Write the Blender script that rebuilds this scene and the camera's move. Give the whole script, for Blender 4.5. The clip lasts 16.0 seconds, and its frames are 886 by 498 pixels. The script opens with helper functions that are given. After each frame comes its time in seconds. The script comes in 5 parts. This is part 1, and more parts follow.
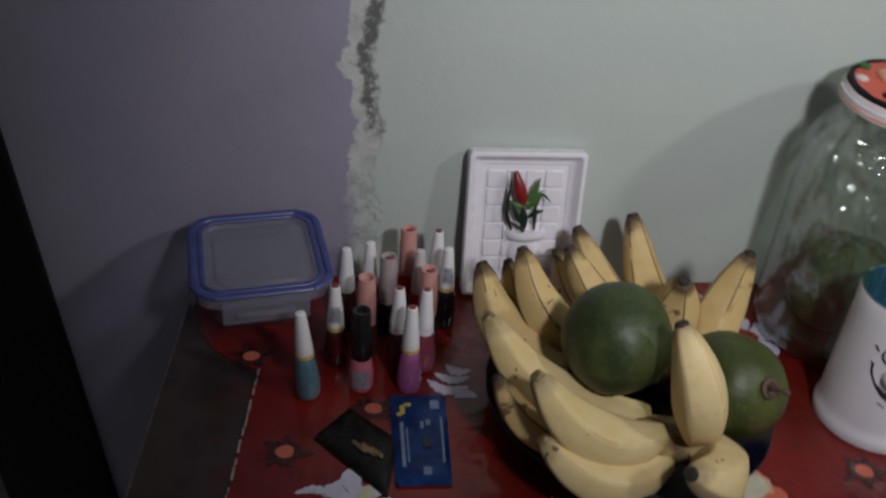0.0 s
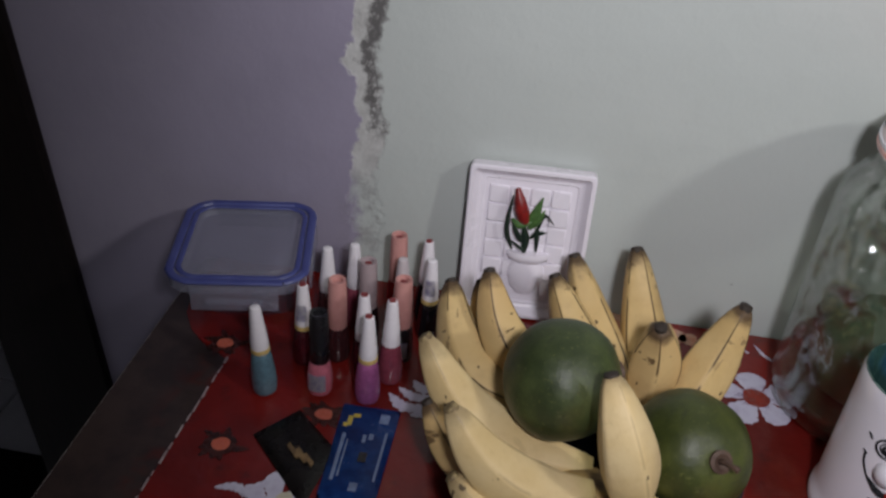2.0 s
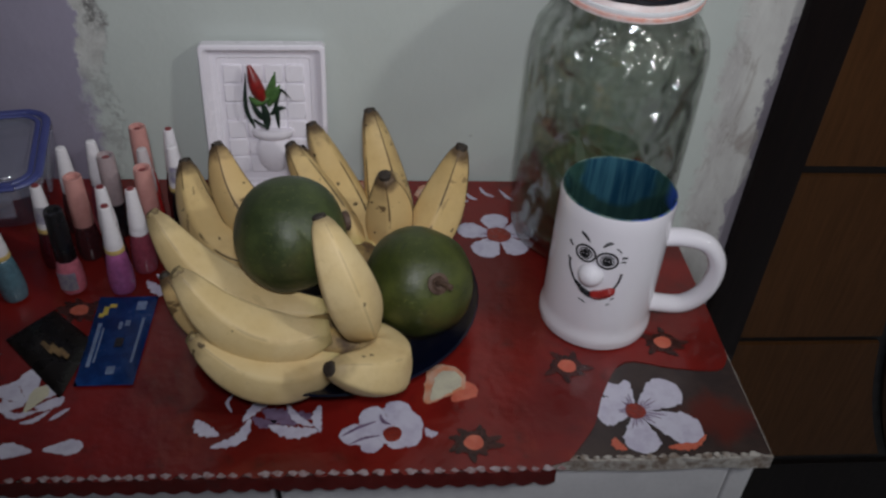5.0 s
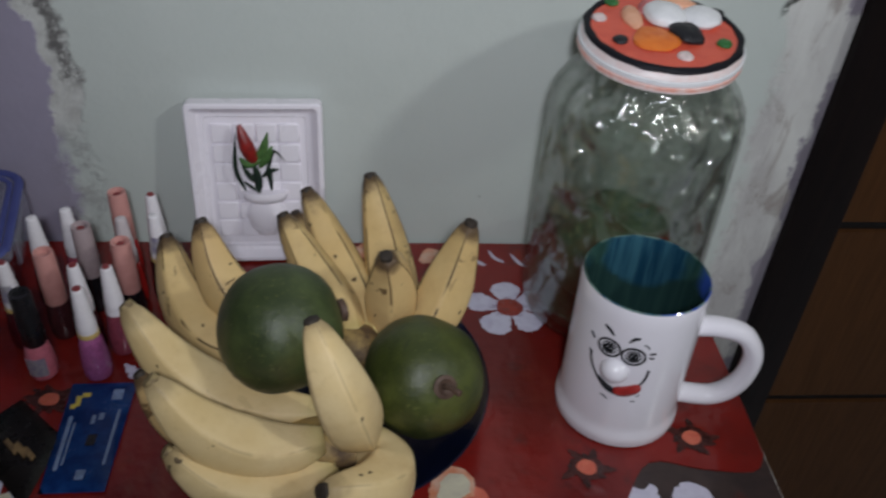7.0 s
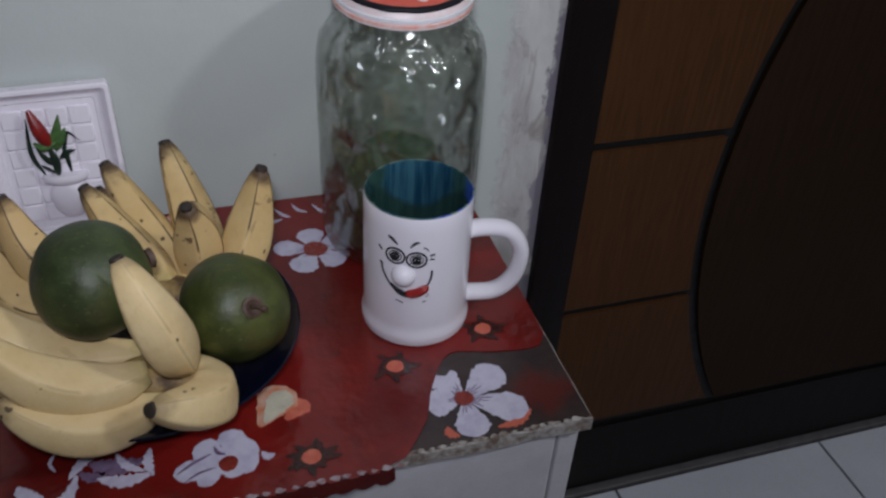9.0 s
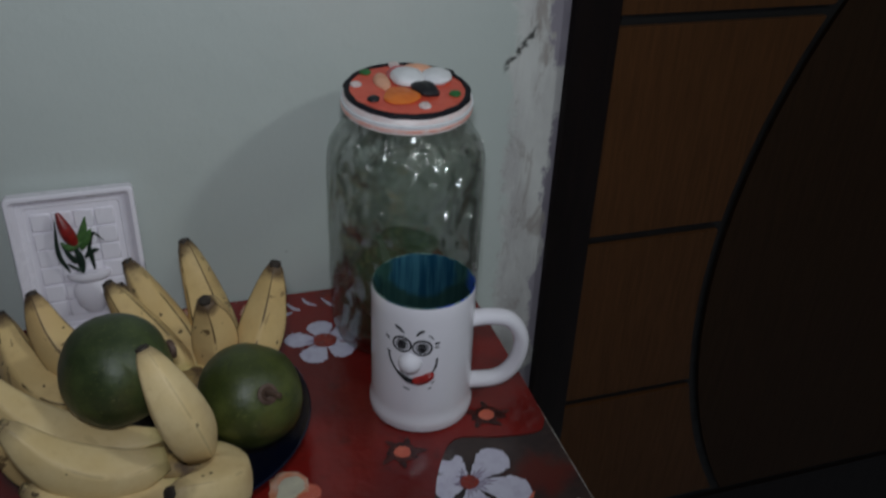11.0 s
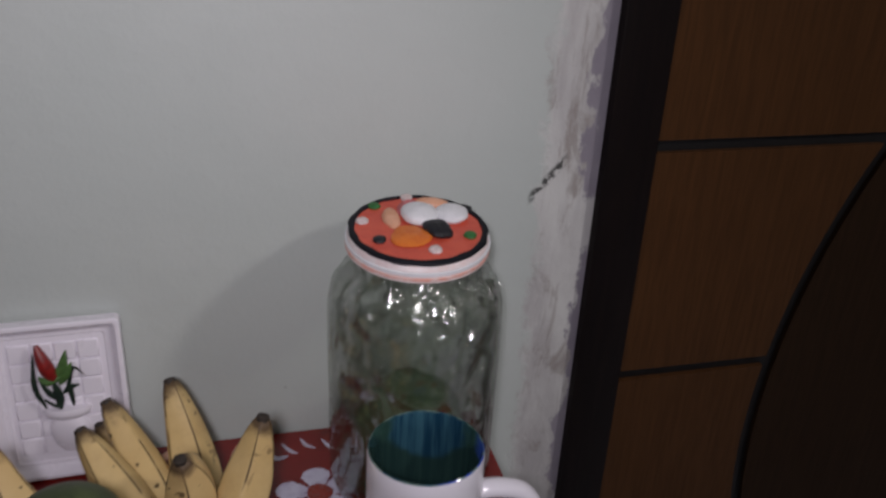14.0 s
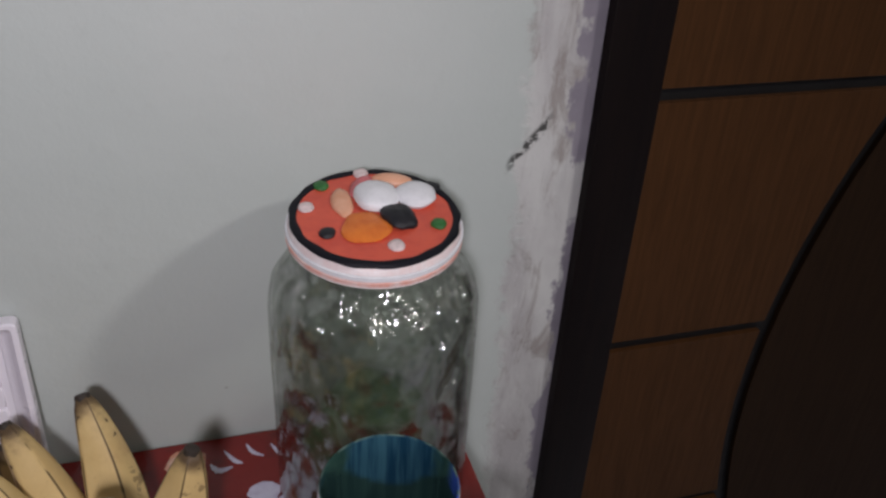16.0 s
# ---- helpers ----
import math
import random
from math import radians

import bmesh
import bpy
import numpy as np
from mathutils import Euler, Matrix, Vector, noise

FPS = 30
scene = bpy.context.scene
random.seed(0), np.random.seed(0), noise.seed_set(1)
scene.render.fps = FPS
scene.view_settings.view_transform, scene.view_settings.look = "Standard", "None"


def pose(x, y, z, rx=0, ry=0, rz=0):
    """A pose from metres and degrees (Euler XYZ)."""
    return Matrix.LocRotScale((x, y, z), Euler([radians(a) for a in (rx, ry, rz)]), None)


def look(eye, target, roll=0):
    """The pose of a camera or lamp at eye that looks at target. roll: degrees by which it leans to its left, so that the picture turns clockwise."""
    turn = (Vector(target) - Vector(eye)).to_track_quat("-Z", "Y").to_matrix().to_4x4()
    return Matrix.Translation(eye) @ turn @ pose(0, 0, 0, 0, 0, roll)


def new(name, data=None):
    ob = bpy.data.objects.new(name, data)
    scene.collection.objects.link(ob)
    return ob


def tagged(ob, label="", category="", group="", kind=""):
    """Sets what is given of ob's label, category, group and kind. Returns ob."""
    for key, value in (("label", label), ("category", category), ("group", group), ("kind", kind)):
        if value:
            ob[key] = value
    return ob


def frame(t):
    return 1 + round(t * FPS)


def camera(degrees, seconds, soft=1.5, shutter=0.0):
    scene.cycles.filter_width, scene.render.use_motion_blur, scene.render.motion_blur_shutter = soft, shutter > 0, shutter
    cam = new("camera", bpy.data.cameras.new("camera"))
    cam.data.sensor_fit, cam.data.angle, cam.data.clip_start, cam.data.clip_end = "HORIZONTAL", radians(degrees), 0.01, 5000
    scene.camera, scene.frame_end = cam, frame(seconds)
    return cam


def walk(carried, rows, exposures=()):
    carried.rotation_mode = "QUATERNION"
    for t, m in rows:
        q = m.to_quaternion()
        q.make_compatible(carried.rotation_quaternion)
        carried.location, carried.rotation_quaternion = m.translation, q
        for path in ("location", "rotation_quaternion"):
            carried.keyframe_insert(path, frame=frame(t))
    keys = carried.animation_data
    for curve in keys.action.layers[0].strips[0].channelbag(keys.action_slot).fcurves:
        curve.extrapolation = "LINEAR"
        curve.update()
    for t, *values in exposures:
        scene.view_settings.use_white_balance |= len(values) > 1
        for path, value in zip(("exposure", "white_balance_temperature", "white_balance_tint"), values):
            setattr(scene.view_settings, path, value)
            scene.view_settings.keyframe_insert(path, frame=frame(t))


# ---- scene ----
cam = camera(55.2, 16.0, soft=2.5, shutter=0.4)
PATH = [
    (0, (0.044, -0.018, 1.202), (0.206, 1.658, 0.123), 4.1),
    (0.2, (0.064, -0.008, 1.193), (0.182, 1.684, 0.133), 6.9),
    (0.5, (0.151, -0.016, 1.203), (0.156, 1.643, 0.084), 7.6),
    (0.8, (0.194, -0.01, 1.188), (0.074, 1.654, 0.076), 5.9),
    (1, (0.188, -0.002, 1.2), (-0.014, 1.625, 0.054), 5.2),
    (1.5, (0.175, 0.034, 1.21), (-0.054, 1.695, 0.118), 4.0),
    (2, (0.176, 0.017, 1.201), (-0.018, 1.679, 0.104), 4.4),
    (2.5, (0.175, -0.012, 1.196), (-0.076, 1.624, 0.075), 3.3),
    (3, (0.188, -0.032, 1.195), (-0.012, 1.599, 0.055), 2.5),
    (3.5, (0.218, -0.045, 1.193), (0.152, 1.601, 0.059), 2.5),
    (4, (0.25, -0.053, 1.197), (0.39, 1.572, 0.041), 3.2),
    (4.2, (0.262, -0.056, 1.194), (0.471, 1.549, 0.018), 4.2),
    (6.3, (0.263, 0.059, 1.192), (0.343, 1.569, -0.117), 2.4),
    (6.5, (0.257, 0.062, 1.192), (0.382, 1.564, -0.123), 4.1),
    (7, (0.2641, 0.0546, 1.198), (0.4261, 1.6227, -0.0327), 3.90),
    (7.2, (0.2797, 0.0487, 1.2121), (0.5375, 1.6009, -0.0225), 4.23),
    (7.5, (0.2971, 0.0294, 1.2002), (0.6859, 1.5958, 0.0191), 3.73),
    (7.8, (0.3004, 0.012, 1.1959), (0.8072, 1.515, -0.0223), 4.11),
    (8, (0.3113, -0.0013, 1.201), (0.8272, 1.4991, -0.0167), 3.93),
    (8.5, (0.3013, -0.0204, 1.2054), (0.8304, 1.4807, -0.0056), 3.76),
    (8.7, (0.2943, -0.0274, 1.2037), (0.8133, 1.4744, -0.0108), 3.46),
    (10.8, (0.27, -0.071, 1.218), (0.818, 1.533, 0.157), 2.8),
    (11, (0.274, -0.069, 1.221), (0.819, 1.56, 0.197), 2.4),
    (11.5, (0.281, -0.06, 1.227), (0.833, 1.606, 0.265), 2.5),
    (12, (0.287, -0.056, 1.225), (0.822, 1.622, 0.28), 2.5),
    (12.5, (0.293, -0.06, 1.225), (0.826, 1.617, 0.275), 2.7),
    (13, (0.294, -0.061, 1.227), (0.823, 1.617, 0.276), 3.2),
    (13.5, (0.296, -0.047, 1.224), (0.802, 1.66, 0.311), 2.5),
    (14, (0.317, 0.009, 1.241), (0.792, 1.742, 0.363), 3.0),
    (14.5, (0.33, 0.087, 1.235), (0.825, 1.756, 0.252), 3.9),
    (15, (0.337, 0.14, 1.236), (0.844, 1.787, 0.22), 4.9),
    (15.5, (0.354, 0.155, 1.23), (0.848, 1.764, 0.15), 4.1),
    (16, (0.35, 0.125, 1.233), (0.88, 1.742, 0.183), 3.5),
]
walk(cam, [(t, look(eye, target, roll)) for t, eye, target, roll in PATH],
     exposures=[(0, -0.25, 6450, 4), (0.5, -0.17, 6500, 9), (1.5, 0.0, 6450, 10), (2.5, -0.05, 6450, 11), (3.5, -0.4, 6400, 11), (4.2, -0.38, 6400, 9), (6.5, -0.2, 6200, 3),
                (7.5, -0.2, 6150, 9), (8.5, -0.2, 6000, 11), (11, -0.84, 6000, 1), (11.5, -0.76, 6400, 10), (12.5, -0.72, 6600, 16), (13.5, -0.64, 6550, 16), (14.5, -0.30, 6500, 15),
                (16, -0.18, 6500, 14)])

# ---- light ----
world = bpy.data.worlds.new("world")
scene.world = world
world.use_nodes = True
world.node_tree.nodes["Background"].inputs[0].default_value = (0.02, 0.022, 0.026, 1)
world.node_tree.nodes["Background"].inputs[1].default_value = 0.08

bulb = bpy.data.lights.new("room_bulb", "POINT")
bulb.energy, bulb.color, bulb.shadow_soft_size = 32, (1.0, 0.98, 0.95), 0.07
bulb_ob = new("room_bulb", bulb)
bulb_ob.location = (1.53, -0.35, 2.02)

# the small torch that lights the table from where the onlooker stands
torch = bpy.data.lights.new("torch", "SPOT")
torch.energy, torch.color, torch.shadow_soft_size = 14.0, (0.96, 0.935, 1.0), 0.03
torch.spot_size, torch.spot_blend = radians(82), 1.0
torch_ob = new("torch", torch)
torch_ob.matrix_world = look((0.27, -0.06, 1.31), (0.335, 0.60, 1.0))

# ---- sizes of the place ----
FLOOR, TOP, WALL = 0.05, 0.75, 0.637       # floor, table top, face of the back wall
CEIL, WEST, EAST, SOUTH = 2.65, -1.6, 2.9, -2.4


# ---- materials ----
class Graph:
    """A small writer of shader nodes."""

    def __init__(self, name):
        self.mat = bpy.data.materials.new(name)
        self.mat.use_nodes = True
        self.tree = self.mat.node_tree
        self.bsdf = self.tree.nodes["Principled BSDF"]
        self.place = self.add("ShaderNodeTexCoord").outputs["Object"]

    def add(self, kind, **props):
        node = self.tree.nodes.new(kind)
        for key, value in props.items():
            if key == "operation":
                node.operation = value
            elif key == "data_type":
                node.data_type = value
            elif key == "feature":
                node.feature = value
            elif key == "wave_type":
                node.wave_type = value
        return node

    def plug(self, socket, value):
        if isinstance(value, bpy.types.NodeSocket):
            self.tree.links.new(value, socket)
        elif isinstance(value, tuple) and len(value) == 3 and socket.type == "RGBA":
            socket.default_value = (*value, 1)
        else:
            socket.default_value = value

    def calc(self, operation, a, b=0.0, clamp=False):
        node = self.add("ShaderNodeMath", operation=operation)
        node.use_clamp = clamp
        self.plug(node.inputs[0], a)
        self.plug(node.inputs[1], b)
        return node.outputs[0]

    def step(self, value, low, high):
        node = self.add("ShaderNodeMapRange")
        node.interpolation_type = "SMOOTHSTEP"
        self.plug(node.inputs["Value"], value)
        node.inputs["From Min"].default_value, node.inputs["From Max"].default_value = low, high
        return node.outputs["Result"]

    def noise(self, scale, detail=3.0, rough=0.55, stretch=(1, 1, 1), distort=0.0):
        mapping = self.add("ShaderNodeMapping")
        mapping.inputs["Scale"].default_value = stretch
        self.plug(mapping.inputs["Vector"], self.place)
        node = self.add("ShaderNodeTexNoise")
        self.plug(node.inputs["Vector"], mapping.outputs[0])
        node.inputs["Scale"].default_value = scale
        node.inputs["Detail"].default_value = detail
        node.inputs["Roughness"].default_value = rough
        node.inputs["Distortion"].default_value = distort
        return node.outputs["Fac"]

    def mix(self, factor, a, b):
        node = self.add("ShaderNodeMix", data_type="RGBA")
        self.plug(node.inputs[0], factor)
        self.plug(node.inputs[6], a)
        self.plug(node.inputs[7], b)
        return node.outputs[2]

    def axes(self):
        node = self.add("ShaderNodeSeparateXYZ")
        self.plug(node.inputs[0], self.place)
        return node.outputs

    def bump(self, height, strength, distance):
        node = self.add("ShaderNodeBump")
        node.inputs["Strength"].default_value, node.inputs["Distance"].default_value = strength, distance
        self.plug(node.inputs["Height"], height)
        self.plug(self.bsdf.inputs["Normal"], node.outputs[0])

    def end(self, color, rough=0.5, **more):
        self.plug(self.bsdf.inputs["Base Color"], color)
        self.plug(self.bsdf.inputs["Roughness"], rough)
        for key, value in more.items():
            self.plug(self.bsdf.inputs[key.replace("_", " ")], value)
        return self.mat


def surf(name, a, b=None, rough=0.5, scale=40, fine=500, relief=0.0003, strength=0.35, wear=0.12, stretch=(1, 1, 1), **more):
    """A plain surface with broad stains and fine grain."""
    g = Graph(name)
    b = b or tuple(c * 0.72 for c in a)
    broad = g.step(g.noise(scale, 4, 0.6, stretch), 0.35, 0.68)
    grain = g.noise(fine, 3, 0.6, stretch)
    color = g.mix(broad, a, b)
    color = g.mix(g.calc("MULTIPLY", g.step(grain, 0.45, 0.75), wear), color, tuple(c * 0.45 for c in a))
    if relief:
        g.bump(grain, strength, relief)
    gloss = g.calc("ADD", rough, g.calc("MULTIPLY", g.calc("SUBTRACT", broad, 0.5), min(0.14, rough * 0.5)))
    return g.end(color, gloss, **more)


def wall_paint():
    g = Graph("wall_paint")
    x, _, z = g.axes()
    wobble = g.calc("MULTIPLY", g.calc("SUBTRACT", g.noise(14, 4, 0.65), 0.5), 0.05)
    ragged = g.calc("MULTIPLY", g.calc("SUBTRACT", g.noise(70, 4, 0.7), 0.5), 0.022)
    edge = g.calc("ADD", g.calc("ADD", x, wobble), ragged)
    low = g.step(z, 0.86, 0.78)
    green = g.mix(g.step(g.noise(5, 3), 0.3, 0.7), (0.525, 0.560, 0.530), (0.495, 0.535, 0.505))
    green = g.mix(g.calc("MULTIPLY", g.step(g.noise(60, 4, 0.7), 0.55, 0.8), 0.10), green, (0.35, 0.37, 0.34))
    purple = g.mix(g.step(g.noise(7, 4), 0.3, 0.7), (0.335, 0.305, 0.395), (0.295, 0.270, 0.350))
    purple = g.mix(g.calc("MULTIPLY", g.step(g.noise(45, 4, 0.7), 0.5, 0.8), 0.25), purple, (0.36, 0.335, 0.39))
    # bare band where the two coats meet
    bare = g.calc("MULTIPLY", g.step(edge, 0.018, 0.023), g.step(edge, 0.047, 0.039))
    chalk = g.mix(g.step(g.noise(38, 4, 0.7), 0.35, 0.65), (0.585, 0.59, 0.565), (0.455, 0.455, 0.435))
    mould_zone = g.calc("MULTIPLY", g.calc("MULTIPLY", g.step(edge, 0.027, 0.033), g.step(edge, 0.047, 0.039)),
                        g.step(g.noise(11, 3, 0.6, (0.3, 1, 1)), 0.38, 0.52))
    mould_zone = g.calc("MULTIPLY", mould_zone, g.calc("MULTIPLY", g.step(z, 0.86, 0.90), g.step(g.noise(55, 5, 0.75), 0.36, 0.52)))
    left = g.step(edge, 0.030, 0.018)
    color = g.mix(left, green, purple)
    color = g.mix(g.calc("MULTIPLY", bare, g.step(z, 0.84, 0.87)), color, chalk)
    smudge = g.calc("MULTIPLY", g.calc("MULTIPLY", g.step(g.calc("ABSOLUTE", g.calc("SUBTRACT", edge, 0.03)), 0.024, 0.006),
                                       g.step(z, 0.87, 0.84)), g.step(g.noise(60, 5, 0.75), 0.47, 0.62))
    color = g.mix(g.calc("MULTIPLY", smudge, 0.45), color, (0.22, 0.205, 0.21))
    color = g.mix(g.calc("MULTIPLY", mould_zone, 0.9), color, (0.085, 0.08, 0.078))
    # flaking strip beside the door frame
    r_edge = g.calc("ADD", g.calc("ADD", x, g.calc("MULTIPLY", g.calc("SUBTRACT", g.noise(13, 5, 0.7), 0.5), 0.06)), ragged)
    strip = g.step(r_edge, 0.568, 0.580)
    plaster = g.mix(g.step(g.noise(24, 4, 0.6, (1, 1, 0.28), 0.4), 0.32, 0.70), (0.60, 0.60, 0.575), (0.42, 0.405, 0.40))
    plaster = g.mix(g.calc("MULTIPLY", g.step(g.noise(34, 5, 0.7, (1, 1, 0.35), 0.8), 0.50, 0.66), 0.70), plaster, (0.25, 0.21, 0.19))
    plaster = g.mix(g.calc("MULTIPLY", g.step(g.noise(80, 4, 0.7, (1, 1, 0.5)), 0.60, 0.72), 0.4), plaster, (0.66, 0.65, 0.63))
    bare_edge = g.calc("ADD", x, g.calc("MULTIPLY", g.calc("SUBTRACT", g.noise(16, 5, 0.65, (1, 1, 0.6)), 0.5), 0.14))
    plaster = g.mix(g.step(bare_edge, 0.613, 0.620), plaster, g.mix(g.noise(40, 4), (0.20, 0.18, 0.215), (0.30, 0.275, 0.31)))
    color = g.mix(strip, color, plaster)
    # dark scratch near the top of that strip
    line = g.calc("ABSOLUTE", g.calc("SUBTRACT", g.calc("SUBTRACT", z, 0.985), g.calc("MULTIPLY", g.calc("SUBTRACT", x, 0.58), 1.15)))
    scratch = g.calc("MULTIPLY", g.step(line, 0.008, 0.002), g.calc("MULTIPLY", g.step(x, 0.560, 0.566), g.step(x, 0.597, 0.588)))
    scratch = g.calc("MULTIPLY", scratch, g.step(g.noise(170, 3, 0.7), 0.42, 0.55))
    color = g.mix(scratch, color, (0.06, 0.06, 0.055))
    pits = g.step(g.noise(33, 2), 0.76, 0.79)
    color = g.mix(g.calc("MULTIPLY", pits, 0.6), color, (0.14, 0.13, 0.12))
    height = g.calc("ADD", g.calc("MULTIPLY", g.noise(120, 4, 0.6), 0.25), g.noise(12, 3))
    height = g.calc("SUBTRACT", height, g.calc("MULTIPLY", g.calc("ADD", bare, strip), g.noise(45, 5, 0.7)))
    g.bump(height, 0.35, 0.004)
    return g.end(color, 0.55)


def banana_skin(name, a, b, bruise):
    g = Graph(name)
    along, crest = g.add("ShaderNodeAttribute"), g.add("ShaderNodeAttribute")
    along.attribute_name, crest.attribute_name = "along", "crest"
    u, c = along.outputs["Fac"], crest.outputs["Fac"]
    color = g.mix(g.step(g.noise(26, 3), 0.3, 0.7), a, b)
    # broad dull blush where the skin has been handled
    color = g.mix(g.calc("MULTIPLY", g.step(g.noise(38, 4, 0.65), 0.50, 0.80), 0.22 + bruise * 0.34), color, (0.40, 0.24, 0.11))
    # greenish neck, brown toward the blunt end
    color = g.mix(g.calc("MULTIPLY", g.step(u, 0.15, 0.0), 0.5), color, (0.36, 0.32, 0.10))
    wander = g.calc("ADD", u, g.calc("MULTIPLY", g.calc("SUBTRACT", g.noise(70, 3), 0.5), 0.16))
    color = g.mix(g.calc("MULTIPLY", g.step(wander, 0.89, 0.99), 0.30 + 0.65 * min(1, bruise * 1.6)), color, (0.075, 0.045, 0.025))
    # long dark lines worn along the ridges, longest toward the tip
    worn = g.calc("ADD", g.noise(24, 3, 0.6), g.calc("MULTIPLY", g.step(u, 0.45, 1.0), 0.10 * bruise))
    ridge = g.calc("MULTIPLY", g.step(c, 0.86, 0.975), g.step(worn, 0.50 - 0.10 * bruise, 0.56 - 0.10 * bruise))
    color = g.mix(g.calc("MULTIPLY", ridge, min(0.95, 1.5 * bruise)), color, (0.050, 0.026, 0.012))
    # a few blotches and small black specks
    scar = g.calc("MULTIPLY", g.step(g.noise(46, 4, 0.7, (1, 1, 1), 0.5), 0.665 - 0.05 * bruise, 0.70 - 0.05 * bruise), bruise * 0.85)
    color = g.mix(scar, color, (0.10, 0.055, 0.025))
    marks = g.step(g.noise(95, 2, 0.5), 0.735 - 0.02 * bruise, 0.760 - 0.02 * bruise)
    color = g.mix(g.calc("MULTIPLY", marks, 0.85), color, (0.045, 0.025, 0.012))
    # faint lengthwise fibres and uneven sheen
    color = g.mix(g.calc("MULTIPLY", g.step(g.noise(150, 4, 0.7), 0.48, 0.80), 0.16), color, (0.33, 0.20, 0.08))
    g.bump(g.calc("ADD", g.noise(48, 4, 0.6), g.calc("MULTIPLY", g.noise(420, 3), 0.12)), 0.35, 0.0022)
    return g.end(color, g.calc("ADD", 0.40, g.calc("MULTIPLY", g.noise(35, 3), 0.28)), Specular_IOR_Level=0.35)


def mango_skin(name, a, b):
    g = Graph(name)
    color = g.mix(g.step(g.noise(30, 5, 0.68), 0.30, 0.68), a, b)
    color = g.mix(g.calc("MULTIPLY", g.step(g.noise(17, 4, 0.6), 0.50, 0.72), 0.60), color, tuple(1.5 * v for v in b))
    color = g.mix(g.calc("MULTIPLY", g.step(g.noise(420, 2), 0.60, 0.72), 0.34), color, (0.15, 0.165, 0.05))
    color = g.mix(g.calc("MULTIPLY", g.step(g.noise(12, 3), 0.58, 0.72), 0.40), color, (0.085, 0.062, 0.020))
    color = g.mix(g.calc("MULTIPLY", g.step(g.noise(52, 4, 0.72, (1, 1, 1), 0.6), 0.52, 0.70), 0.60), color, (0.020, 0.026, 0.011))
    color = g.mix(g.calc("MULTIPLY", g.step(g.noise(85, 4, 0.7), 0.66, 0.72), 0.45), color, (0.16, 0.15, 0.07))
    g.bump(g.calc("ADD", g.noise(200, 3), g.noise(30, 2)), 0.25, 0.0016)
    return g.end(color, g.calc("ADD", 0.36, g.calc("MULTIPLY", g.noise(60, 3), 0.22)))


def wood_dark(name, a, b, rough=0.38):
    g = Graph(name)
    grain = g.noise(30, 5, 0.6, (6, 1, 0.35), 0.6)
    fine = g.noise(190, 3, 0.6, (5, 1, 0.15))
    color = g.mix(g.step(grain, 0.3, 0.7), a, b)
    color = g.mix(g.calc("MULTIPLY", g.step(fine, 0.5, 0.8), 0.45), color, tuple(c * 0.4 for c in a))
    g.bump(fine, 0.2, 0.0006)
    return g.end(color, g.calc("ADD", rough, g.calc("MULTIPLY", grain, 0.15)), Specular_IOR_Level=0.12)


def petal_print():
    g = Graph("petal_print")
    x, y, z = g.axes()
    color = g.mix(g.step(g.noise(75, 4, 0.65), 0.40, 0.78), (0.60, 0.58, 0.70), (0.46, 0.42, 0.56))
    color = g.mix(g.calc("MULTIPLY", g.step(g.noise(190, 3), 0.50, 0.72), 0.35), color, (0.44, 0.39, 0.52))
    return g.end(color, 0.24)


def cloth_red():
    g = Graph("cloth_red")
    x, y, z = g.axes()
    color = g.mix(g.step(g.noise(9, 4, 0.6), 0.35, 0.65), (0.200, 0.012, 0.009), (0.120, 0.009, 0.007))
    color = g.mix(g.calc("MULTIPLY", g.step(g.noise(24, 4, 0.6, (1, 0.5, 1)), 0.55, 0.75), 0.5), color, (0.24, 0.035, 0.016))
    color = g.mix(g.calc("MULTIPLY", g.step(g.noise(40, 4, 0.65), 0.56, 0.75), 0.6), color, (0.055, 0.012, 0.010))
    g.bump(g.calc("ADD", g.noise(22, 3), g.calc("MULTIPLY", g.noise(150, 2), 0.12)), 0.4, 0.006)
    return g.end(color, g.calc("ADD", 0.14, g.calc("MULTIPLY", g.noise(30, 3), 0.14)))


def see_through(g, tint, body, share, normal, least=0.07, matt=0.04):
    """Thin clear walls: part straight-through light, part the shader's own, with gloss by Fresnel."""
    clear = g.add("ShaderNodeBsdfTransparent")
    g.plug(clear.inputs[0], tint)
    gloss = g.add("ShaderNodeBsdfGlossy")
    gloss.inputs["Roughness"].default_value = matt
    facing = g.add("ShaderNodeLayerWeight")
    facing.inputs["Blend"].default_value = 0.5
    rim = g.calc("ADD", least, g.calc("MULTIPLY", g.calc("POWER", facing.outputs["Facing"], 3.0), 0.50))
    if normal:
        g.tree.links.new(normal, gloss.inputs["Normal"])
        g.tree.links.new(normal, facing.inputs["Normal"])
    inner, outer = g.add("ShaderNodeMixShader"), g.add("ShaderNodeMixShader")
    inner.inputs[0].default_value = share
    g.tree.links.new(clear.outputs[0], inner.inputs[1])
    g.tree.links.new(body, inner.inputs[2])
    g.tree.links.new(rim, outer.inputs[0])
    g.tree.links.new(inner.outputs[0], outer.inputs[1])
    g.tree.links.new(gloss.outputs[0], outer.inputs[2])
    g.tree.links.new(outer.outputs[0], g.tree.nodes["Material Output"].inputs["Surface"])


